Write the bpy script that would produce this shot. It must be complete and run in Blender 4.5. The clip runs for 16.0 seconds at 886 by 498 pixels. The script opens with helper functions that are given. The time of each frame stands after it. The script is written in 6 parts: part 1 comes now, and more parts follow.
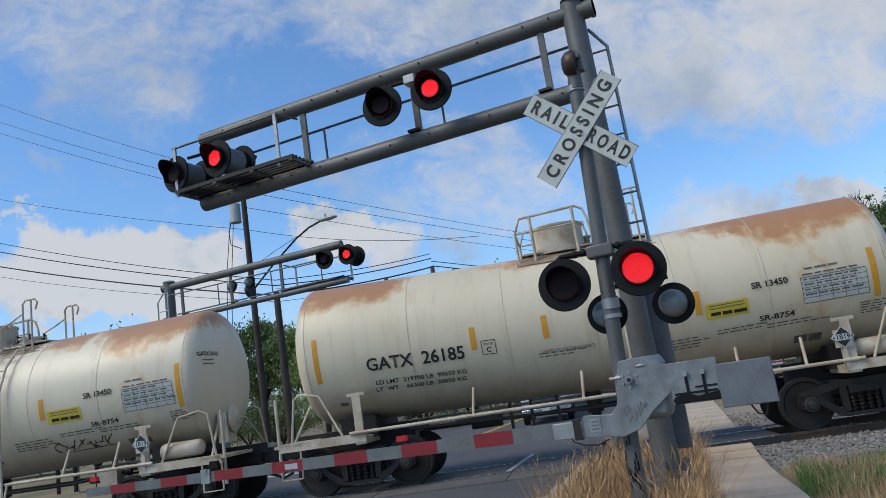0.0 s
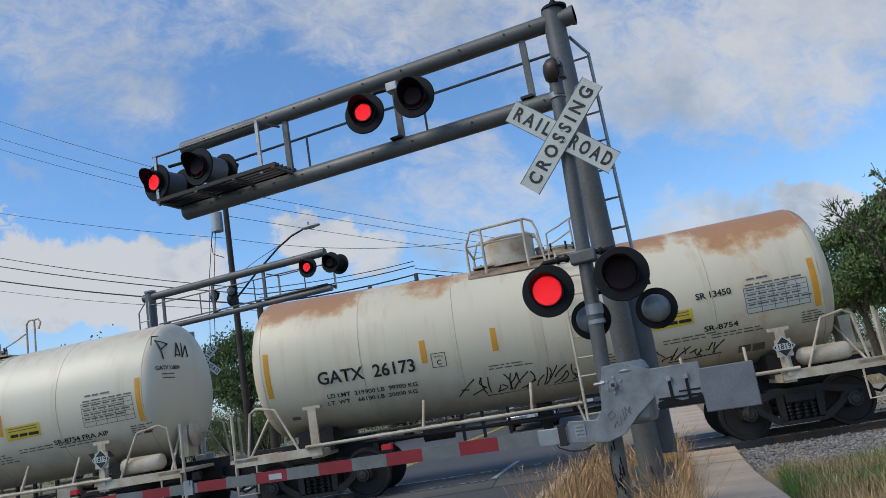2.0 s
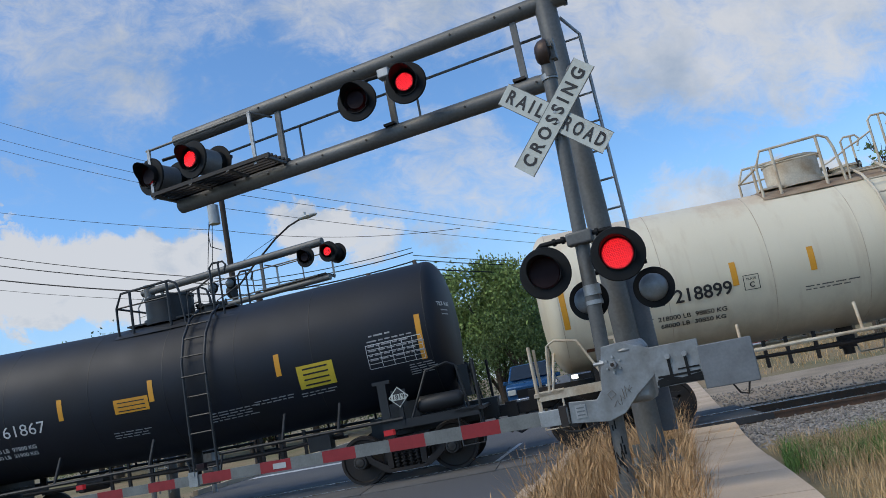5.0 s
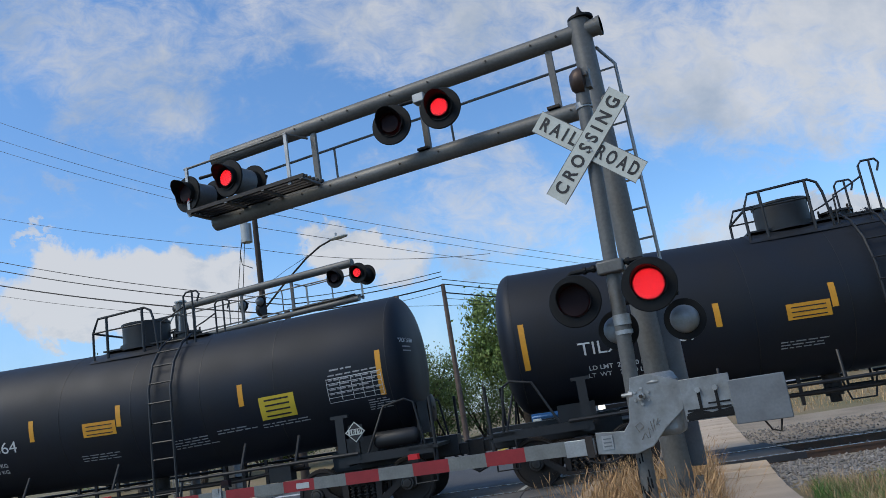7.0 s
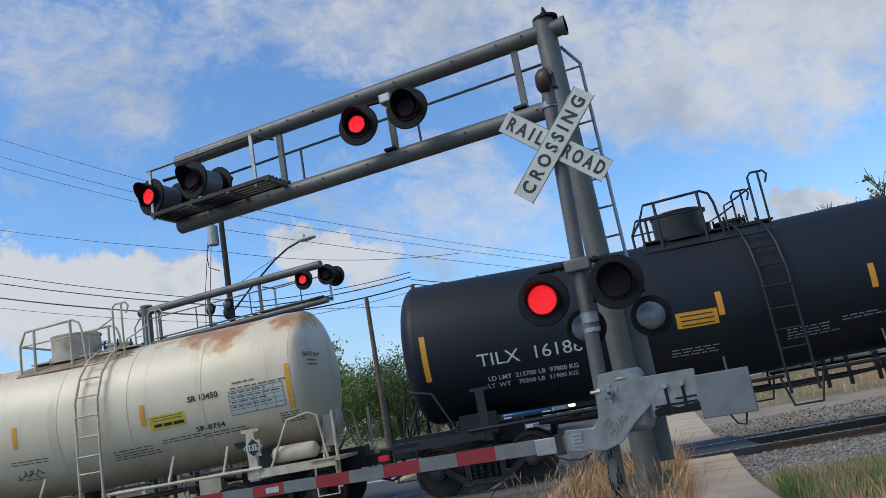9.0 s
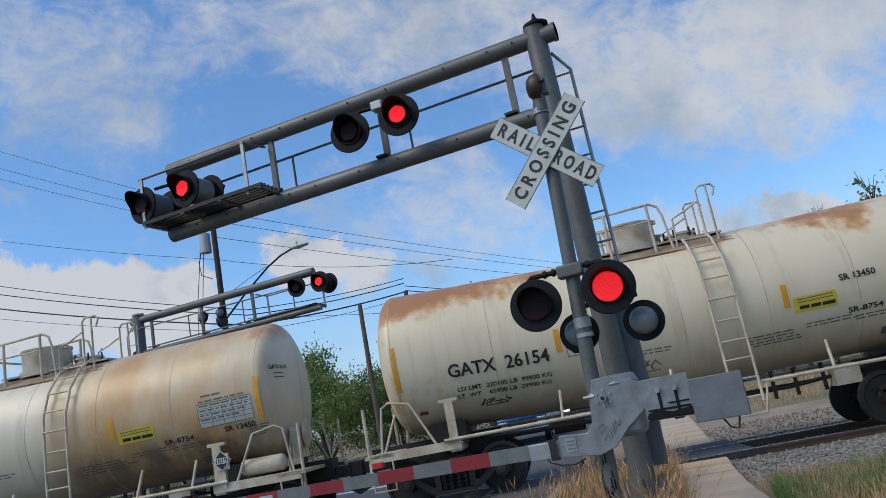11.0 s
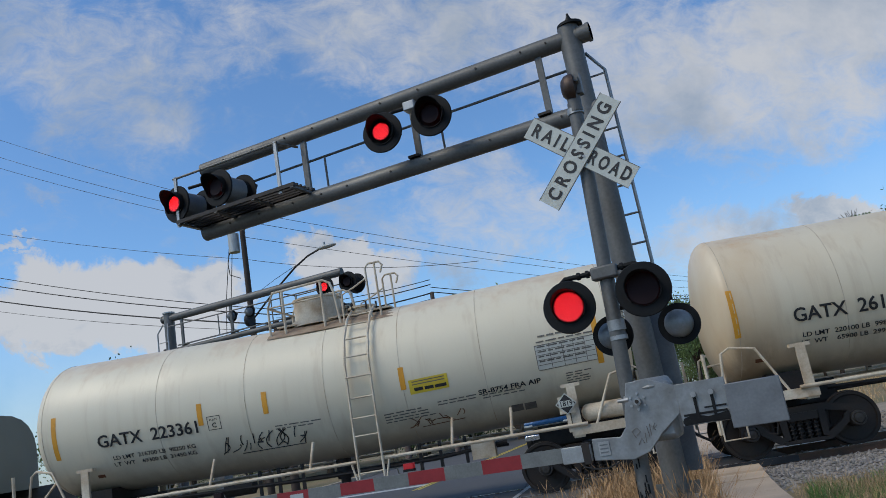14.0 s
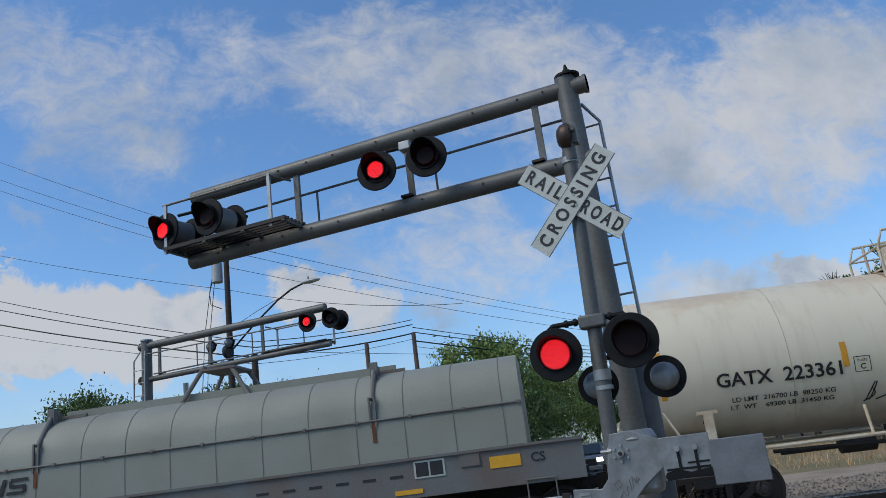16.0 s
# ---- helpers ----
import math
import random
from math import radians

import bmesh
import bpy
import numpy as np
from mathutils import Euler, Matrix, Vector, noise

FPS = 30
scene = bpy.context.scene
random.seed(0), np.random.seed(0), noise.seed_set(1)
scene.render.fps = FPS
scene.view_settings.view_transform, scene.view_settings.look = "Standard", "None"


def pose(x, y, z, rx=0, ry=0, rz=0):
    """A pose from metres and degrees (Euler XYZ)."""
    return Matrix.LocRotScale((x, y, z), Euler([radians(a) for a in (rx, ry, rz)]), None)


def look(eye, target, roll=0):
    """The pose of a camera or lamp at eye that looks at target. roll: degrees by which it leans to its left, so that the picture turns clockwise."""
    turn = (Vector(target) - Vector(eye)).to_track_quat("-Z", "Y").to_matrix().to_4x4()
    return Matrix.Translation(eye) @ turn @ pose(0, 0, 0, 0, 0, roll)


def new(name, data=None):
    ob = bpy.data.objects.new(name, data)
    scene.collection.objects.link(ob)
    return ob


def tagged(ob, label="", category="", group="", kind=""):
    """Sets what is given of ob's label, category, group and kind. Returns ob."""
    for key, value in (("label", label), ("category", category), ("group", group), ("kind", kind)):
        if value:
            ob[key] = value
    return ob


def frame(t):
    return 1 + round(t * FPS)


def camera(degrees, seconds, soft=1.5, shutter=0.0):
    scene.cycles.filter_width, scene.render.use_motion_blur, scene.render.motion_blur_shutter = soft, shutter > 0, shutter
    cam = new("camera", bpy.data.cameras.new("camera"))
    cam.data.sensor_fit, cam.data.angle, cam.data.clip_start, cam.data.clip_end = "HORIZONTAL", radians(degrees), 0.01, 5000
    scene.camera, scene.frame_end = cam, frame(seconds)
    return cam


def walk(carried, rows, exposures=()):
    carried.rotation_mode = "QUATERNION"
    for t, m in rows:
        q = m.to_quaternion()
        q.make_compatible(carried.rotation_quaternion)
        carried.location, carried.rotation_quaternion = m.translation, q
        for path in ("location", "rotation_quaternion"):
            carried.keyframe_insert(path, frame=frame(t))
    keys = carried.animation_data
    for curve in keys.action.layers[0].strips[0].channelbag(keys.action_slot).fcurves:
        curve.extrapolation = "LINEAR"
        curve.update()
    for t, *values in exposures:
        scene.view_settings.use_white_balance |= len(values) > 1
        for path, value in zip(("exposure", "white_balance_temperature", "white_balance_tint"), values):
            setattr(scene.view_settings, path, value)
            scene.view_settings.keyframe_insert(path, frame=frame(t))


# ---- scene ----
cam = camera(61.0, 16.0, soft=0.8)
PATH = [
    (0, (1.362, -8.219, 1.273), (0.601, -6.409, 1.654), -8.7),
    (0.5, (1.363, -8.219, 1.27), (0.586, -6.419, 1.666), -8.5),
    (1, (1.359, -8.219, 1.276), (0.601, -6.413, 1.684), -8.5),
    (1.5, (1.356, -8.217, 1.273), (0.622, -6.401, 1.677), -8.9),
    (2, (1.358, -8.216, 1.271), (0.641, -6.391, 1.664), -9.4),
    (2.5, (1.364, -8.218, 1.275), (0.662, -6.386, 1.663), -9.8),
    (3, (1.362, -8.215, 1.272), (0.673, -6.377, 1.655), -10.3),
    (3.5, (1.365, -8.207, 1.266), (0.692, -6.36, 1.639), -11.2),
    (4, (1.377, -8.209, 1.266), (0.731, -6.349, 1.621), -11.7),
    (4.5, (1.38, -8.205, 1.259), (0.736, -6.343, 1.602), -11.6),
    (5, (1.372, -8.214, 1.262), (0.651, -6.383, 1.618), -11.1),
    (5.2, (1.373, -8.192, 1.259), (0.623, -6.375, 1.625), -10.5),
    (7.5, (1.364, -8.237, 1.261), (0.592, -6.445, 1.7), -8.9),
    (8, (1.36, -8.223, 1.263), (0.609, -6.422, 1.704), -9.0),
    (8.5, (1.371, -8.218, 1.262), (0.653, -6.399, 1.679), -9.7),
    (11, (1.387, -8.222, 1.264), (0.705, -6.391, 1.695), -10.8),
    (11.5, (1.407, -8.247, 1.262), (0.743, -6.421, 1.734), -10.7),
    (12, (1.402, -8.239, 1.271), (0.731, -6.421, 1.763), -11.0),
    (12.5, (1.382, -8.236, 1.266), (0.631, -6.438, 1.721), -11.4),
    (13, (1.338, -8.226, 1.27), (0.513, -6.451, 1.684), -11.0),
    (13.5, (1.323, -8.222, 1.272), (0.495, -6.448, 1.68), -10.7),
    (14, (1.304, -8.232, 1.269), (0.564, -6.429, 1.716), -9.9),
    (14.5, (1.232, -8.241, 1.273), (0.575, -6.419, 1.77), -8.7),
    (15, (1.214, -8.251, 1.279), (0.544, -6.437, 1.789), -7.6),
    (15.5, (1.212, -8.26, 1.282), (0.522, -6.461, 1.82), -7.2),
    (16, (1.243, -8.254, 1.28), (0.567, -6.452, 1.825), -7.4),
]
walk(cam, [(t, look(eye, target, roll)) for t, eye, target, roll in PATH], exposures=[(0.0, -0.05), (1.5, -0.1), (3.0, -0.04), (5.2, 0.0), (8.5, 0.0), (11.0, -0.1), (12.0, -0.2), (16.0, -0.22)])

# ---- world, sun, exposure ----
def build_world():
    w = bpy.data.worlds.new("sky")
    scene.world = w
    w.use_nodes = True
    nt = w.node_tree
    nt.nodes.clear()
    N, L = nt.nodes.new, nt.links.new
    out = N("ShaderNodeOutputWorld")
    sky = N("ShaderNodeTexSky")
    sky.sky_type, sky.sun_disc = "NISHITA", False
    sky.sun_elevation, sky.sun_rotation = SUN_EL, SUN_ROT
    sky.air_density, sky.dust_density, sky.ozone_density = 1.0, 0.6, 2.5
    bg = N("ShaderNodeBackground")
    bg.inputs[1].default_value = SKY
    tint = N("ShaderNodeMix")
    tint.data_type, tint.blend_type = "RGBA", "MULTIPLY"
    tint.inputs[0].default_value = 1.0
    tint.inputs[7].default_value = (0.72, 0.97, 1.16, 1)
    L(sky.outputs[0], tint.inputs[6])
    L(tint.outputs[2], bg.inputs[0])
    tc = N("ShaderNodeTexCoord")
    way = tc.outputs["Generated"]
    sep = N("ShaderNodeSeparateXYZ")
    L(way, sep.inputs[0])
    def maths(op, a, b=0.0, clamp=False):
        q = N("ShaderNodeMath"); q.operation, q.use_clamp = op, clamp
        for k, v in enumerate((a, b)):
            if isinstance(v, (int, float)):
                q.inputs[k].default_value = v
            else:
                L(v, q.inputs[k])
        return q.outputs[0]
    def along(axis):
        q = N("ShaderNodeVectorMath"); q.operation = "DOT_PRODUCT"
        q.inputs[1].default_value = axis
        L(way, q.inputs[0])
        return q.outputs["Value"]
    def span(v, a, b, lo=0.0, hi=1.0):
        q = N("ShaderNodeMapRange"); q.interpolation_type = "SMOOTHSTEP"
        for k, e in enumerate((a, b, lo, hi)):
            q.inputs[k + 1].default_value = e
        L(v, q.inputs[0])
        return q.outputs[0]
    def puffs(vec, scale, detail, rough, stretch=(1, 1, 1), twist=0.0):
        mp = N("ShaderNodeMapping"); mp.inputs["Scale"].default_value = stretch
        L(vec, mp.inputs[0])
        n = N("ShaderNodeTexNoise")
        n.inputs["Scale"].default_value, n.inputs["Detail"].default_value, n.inputs["Roughness"].default_value, n.inputs["Distortion"].default_value = scale, detail, rough, twist
        L(mp.outputs[0], n.inputs["Vector"])
        return n.outputs[0]
    # a flat chart of the sky over the tracks: east and up from its middle
    ahead = maths("MAXIMUM", along((-0.3754, 0.9003, 0.2204)), 0.08)
    cu = maths("DIVIDE", along((0.8983, 0.4120, -0.1526)), ahead)
    cv = maths("DIVIDE", along((0.2282, -0.1408, 0.9634)), ahead)
    chart = N("ShaderNodeCombineXYZ")
    L(cu, chart.inputs[0]); L(cv, chart.inputs[1])
    wob = puffs(chart.outputs[0], 7.0, 8.0, 0.66)
    wob2 = puffs(chart.outputs[0], 6.1, 8.0, 0.66, (1, 1, 1), 0.4)
    wu = maths("ADD", cu, maths("MULTIPLY", maths("SUBTRACT", wob, 0.5), 0.24))
    wv = maths("ADD", cv, maths("MULTIPLY", maths("SUBTRACT", wob2, 0.5), 0.19))
    def banks(rows):
        total = None
        for x, y, rx, ry, amount in rows:
            du, dv = maths("DIVIDE", maths("SUBTRACT", wu, x), rx), maths("DIVIDE", maths("SUBTRACT", wv, y), ry)
            d = maths("ADD", maths("MULTIPLY", du, du), maths("MULTIPLY", dv, dv))
            f = span(d, 1.0, 0.0, 0.0, amount)
            total = f if total is None else maths("MAXIMUM", total, f)
        return total
    heaps = banks(HEAPS)
    veils = banks(VEILS)
    mottle = puffs(chart.outputs[0], 21.0, 7.0, 0.68, (0.8, 1.25, 1), 0.5)
    broad = puffs(chart.outputs[0], 3.4, 7.0, 0.58, (1, 1.3, 1), 0.3)
    # the sky all round: loose fair-weather cloud
    high = maths("ADD", maths("MAXIMUM", sep.outputs[2], 0.0), 0.30)
    comb = N("ShaderNodeCombineXYZ")
    L(maths("DIVIDE", sep.outputs[0], high), comb.inputs[0]); L(maths("DIVIDE", sep.outputs[1], high), comb.inputs[1])
    loose = puffs(comb.outputs[0], 1.35, 9.0, 0.52)
    around = span(loose, 0.50, 0.68, 0.0, 0.8)
    away = span(along((-0.3754, 0.9003, 0.2204)), 0.62, 0.45)
    heap = span(maths("ADD", heaps, maths("MULTIPLY", maths("SUBTRACT", mottle, 0.5), 0.35)), 0.14, 0.52, 0.0, 0.92)
    veil = span(maths("ADD", veils, maths("ADD", maths("MULTIPLY", maths("SUBTRACT", mottle, 0.5), 1.6), maths("MULTIPLY", maths("SUBTRACT", broad, 0.5), 1.2))), 0.0, 1.12, 0.0, 0.9)
    haze = span(sep.outputs[2], 0.26, 0.0, 0.0, 0.55)
    cover = maths("MAXIMUM", maths("MAXIMUM", heap, veil), maths("MAXIMUM", haze, maths("MULTIPLY", around, away)))
    cl = N("ShaderNodeMix"); cl.data_type = "RGBA"
    cl.inputs[6].default_value, cl.inputs[7].default_value = (0.98, 1.0, 1.04, 1), (0.54, 0.65, 0.81, 1)
    lit_side = maths("MULTIPLY", heap, span(mottle, 0.3, 0.7, 0.75, 0.1))
    dull = maths("SUBTRACT", maths("ADD", maths("ADD", span(broad, 0.40, 0.66, 0.05, 0.85), maths("MULTIPLY", maths("SUBTRACT", wob, 0.5), 1.6)), maths("MULTIPLY", haze, 0.75)), lit_side, True)
    L(dull, cl.inputs[0])
    cbg = N("ShaderNodeBackground"); cbg.inputs[1].default_value = CLOUD
    L(cl.outputs[2], cbg.inputs[0])
    mix = N("ShaderNodeMixShader")
    L(cover, mix.inputs[0]); L(bg.outputs[0], mix.inputs[1]); L(cbg.outputs[0], mix.inputs[2])
    L(mix.outputs[0], out.inputs[0])
    sun = new("sun", bpy.data.lights.new("sun", "SUN"))
    sun.data.energy, sun.data.angle, sun.data.color = SUN, radians(32), (1.0, 0.90, 0.72)
    sun.matrix_world = look((0, 0, 40), Vector((0, 0, 40)) - Vector((math.sin(SUN_ROT) * math.cos(SUN_EL), math.cos(SUN_ROT) * math.cos(SUN_EL), math.sin(SUN_EL))))


SUN_EL, SUN_ROT = radians(48), radians(222)
SKY, CLOUD, SUN = 0.17, 0.67, 2.2
HEAPS = [(-0.499, -0.074, 0.143, 0.083, 0.75), (-0.386, -0.059, 0.150, 0.083, 0.80), (-0.326, -0.089, 0.105, 0.060, 0.60), (-0.138, -0.007, 0.098, 0.064, 0.70), (-0.078, -0.029, 0.090, 0.045, 0.50), (0.538, 0.038, 0.098, 0.045, 0.60), (0.410, 0.001, 0.150, 0.038, 0.45), (-0.563, 0.007, 0.056, 0.012, 0.42), (-0.536, -0.007, 0.045, 0.009, 0.35)]
VEILS = [(-0.416, 0.241, 0.158, 0.150, 0.62), (-0.544, 0.286, 0.165, 0.105, 0.50), (-0.266, 0.301, 0.135, 0.090, 0.55), (-0.063, 0.294, 0.225, 0.113, 0.72), (0.162, 0.301, 0.225, 0.128, 0.80), (0.410, 0.234, 0.338, 0.158, 1.00), (0.523, 0.301, 0.210, 0.150, 1.10), (0.275, 0.181, 0.195, 0.083, 0.85), (0.072, 0.038, 0.195, 0.090, 0.72), (0.027, 0.106, 0.120, 0.060, 0.55), (-0.521, 0.083, 0.045, 0.011, 0.30), (0.425, 0.008, 0.248, 0.068, 0.75), (-0.101, 0.083, 0.090, 0.045, 0.35)]
build_world()


# ---- materials ----
def mat(name, c, rough=0.6, metal=0.0, var=0.25, scale=3.0, fine=40.0, bump=0.15, dist=0.004, tone=None, spec=0.5, emit=None, rnd=0.0):
    """A surface with broad stains, fine grain and relief; tone is the colour of the stains."""
    m = bpy.data.materials.new(name)
    m.use_nodes = True
    nt = m.node_tree
    N, L = nt.nodes.new, nt.links.new
    b = nt.nodes["Principled BSDF"]
    b.inputs["Roughness"].default_value, b.inputs["Metallic"].default_value = rough, metal
    b.inputs["Specular IOR Level"].default_value = spec
    tc = N("ShaderNodeTexCoord")
    n1, n2 = N("ShaderNodeTexNoise"), N("ShaderNodeTexNoise")
    n1.inputs["Scale"].default_value, n1.inputs["Detail"].default_value = scale, 6
    n2.inputs["Scale"].default_value, n2.inputs["Detail"].default_value = fine, 4
    L(tc.outputs["Object"], n1.inputs["Vector"]); L(tc.outputs["Object"], n2.inputs["Vector"])
    r = N("ShaderNodeMapRange"); r.inputs[1].default_value, r.inputs[2].default_value = 0.35, 0.7
    L(n1.outputs[0], r.inputs[0])
    tone = tone or tuple(v * (1 - var) for v in c)
    mx = N("ShaderNodeMix"); mx.data_type = "RGBA"
    mx.inputs[6].default_value, mx.inputs[7].default_value = (*c, 1), (*tone, 1)
    L(r.outputs[0], mx.inputs[0])
    g = N("ShaderNodeMix"); g.data_type, g.blend_type = "RGBA", "MULTIPLY"
    gr = N("ShaderNodeMapRange"); gr.inputs[3].default_value, gr.inputs[4].default_value = 1 - var, 1 + var * 0.6
    L(n2.outputs[0], gr.inputs[0])
    g.inputs[0].default_value = 1.0
    L(mx.outputs[2], g.inputs[6]); L(gr.outputs[0], g.inputs[7])
    last = g.outputs[2]
    if rnd:
        oi = N("ShaderNodeObjectInfo") if rnd > 0 else N("ShaderNodeNewGeometry")
        rr = N("ShaderNodeMapRange"); rr.inputs[3].default_value, rr.inputs[4].default_value = 1 - abs(rnd), 1 + abs(rnd)
        L(oi.outputs["Random" if rnd > 0 else "Random Per Island"], rr.inputs[0])
        h = N("ShaderNodeMix"); h.data_type, h.blend_type = "RGBA", "MULTIPLY"; h.inputs[0].default_value = 1.0
        L(last, h.inputs[6]); L(rr.outputs[0], h.inputs[7]); last = h.outputs[2]
    L(last, b.inputs["Base Color"])
    rg = N("ShaderNodeMapRange"); rg.inputs[3].default_value, rg.inputs[4].default_value = max(rough - 0.12, 0.03), min(rough + 0.15, 1)
    L(n1.outputs[0], rg.inputs[0]); L(rg.outputs[0], b.inputs["Roughness"])
    if bump:
        bp = N("ShaderNodeBump"); bp.inputs["Strength"].default_value, bp.inputs["Distance"].default_value = bump, dist
        L(n2.outputs[0], bp.inputs["Height"]); L(bp.outputs[0], b.inputs["Normal"])
    if emit:
        b.inputs["Emission Color"].default_value, b.inputs["Emission Strength"].default_value = (*emit[:3], 1), emit[3]
    return m


def tank_paint(name, base, rust, streak, tan=0.0, spots=(), stains=()):
    """Old tank paint: rust along the crown, run-down streaks, darker brown towards the belly."""
    m = mat(name, base, 0.42, 0.0, 0.06, 0.8, 60, 0.04, 0.002)
    nt = m.node_tree
    N, L = nt.nodes.new, nt.links.new
    b = nt.nodes["Principled BSDF"]
    src = b.inputs["Base Color"].links[0].from_socket
    tc = N("ShaderNodeTexCoord")
    sep = N("ShaderNodeSeparateXYZ"); L(tc.outputs["Object"], sep.inputs[0])
    def noise_at(sx, sy, sz, sc, det=7):
        mp = N("ShaderNodeMapping"); mp.inputs["Scale"].default_value = (sx, sy, sz)
        n = N("ShaderNodeTexNoise"); n.inputs["Scale"].default_value, n.inputs["Detail"].default_value, n.inputs["Roughness"].default_value = sc, det, 0.62
        L(tc.outputs["Object"], mp.inputs[0]); L(mp.outputs[0], n.inputs["Vector"])
        return n.outputs[0]
    def layer(src, colour, fac):
        x = N("ShaderNodeMix"); x.data_type = "RGBA"
        x.inputs[7].default_value = (*colour, 1)
        L(src, x.inputs[6]); L(fac, x.inputs[0])
        return x.outputs[2]
    def maths(op, a, b):
        q = N("ShaderNodeMath"); q.operation = op
        for k, v in enumerate((a, b)):
            if isinstance(v, (int, float)):
                q.inputs[k].default_value = v
            else:
                L(v, q.inputs[k])
        return q.outputs[0]
    def span(v, a, b, lo=0.0, hi=1.0):
        q = N("ShaderNodeMapRange"); q.interpolation_type = "SMOOTHSTEP"
        for k, e in enumerate((a, b, lo, hi)):
            q.inputs[k + 1].default_value = e
        L(v, q.inputs[0])
        return q.outputs[0]
    z = sep.outputs[2]
    def along_car(rows):
        total = None
        for x, w, amount in rows:
            f = span(maths("ABSOLUTE", maths("SUBTRACT", sep.outputs[0], x), 0.0), w * 1.35, w * 0.55, 0.0, amount)
            total = f if total is None else maths("MAXIMUM", total, f)
        return total
    if stains:
        f = maths("MULTIPLY", along_car(stains), span(noise_at(0.6, 0.6, 0.3, 1.3, 5), 0.30, 0.62, 0.35, 1.0))
        src = layer(src, (0.50, 0.28, 0.10), f)
        low = maths("MULTIPLY", maths("MULTIPLY", along_car(stains), span(z, 2.35, 1.75)), span(noise_at(1.5, 1, 0.4, 1.6, 6), 0.35, 0.6))
        src = layer(src, (0.17, 0.095, 0.055), low)
    if tan:
        f = maths("MULTIPLY", span(noise_at(0.5, 0.5, 0.35, 0.9, 4), 0.42, 0.62), tan)
        src = layer(src, (0.50, 0.33, 0.16), f)
    crown = maths("ADD", span(z, 3.2, 3.98, -1.0, -0.22), maths("ADD", maths("MULTIPLY", noise_at(0.8, 1, 1, 0.55, 3), 1.6), maths("MULTIPLY", noise_at(0.8, 1, 1, 2.2), 0.25)))
    if spots:
        crown = maths("ADD", maths("SUBTRACT", crown, 0.42), maths("MULTIPLY", along_car(spots), 0.62))
    patch = maths("ADD", crown, maths("MULTIPLY", maths("SUBTRACT", noise_at(1, 1, 0.6, 5.0), 0.5), 0.85))
    src = layer(src, (0.56, 0.33, 0.15), maths("MULTIPLY", span(patch, 0.50 - rust * 0.3, 0.80 - rust * 0.3), min(1, rust * 1.2)))
    src = layer(src, (0.37, 0.145, 0.05), maths("MULTIPLY", span(patch, 0.68 - rust * 0.3, 1.0 - rust * 0.3), min(1, rust * 1.1)))
    run = maths("MULTIPLY", span(noise_at(2.2, 1, 0.12, 2.0), 0.5, 0.72), streak)
    src = layer(src, (0.42, 0.30, 0.19), run)
    # uneven dark brown that deepens towards the tank's bottom
    belly_brown = maths("MULTIPLY", span(maths("ADD", z, maths("MULTIPLY", noise_at(1.2, 1, 0.5, 1.6), 0.9)), 2.5, 1.6), 0.62)
    src = layer(src, (0.20, 0.155, 0.11), belly_brown)
    L(src, b.inputs["Base Color"])
    return m


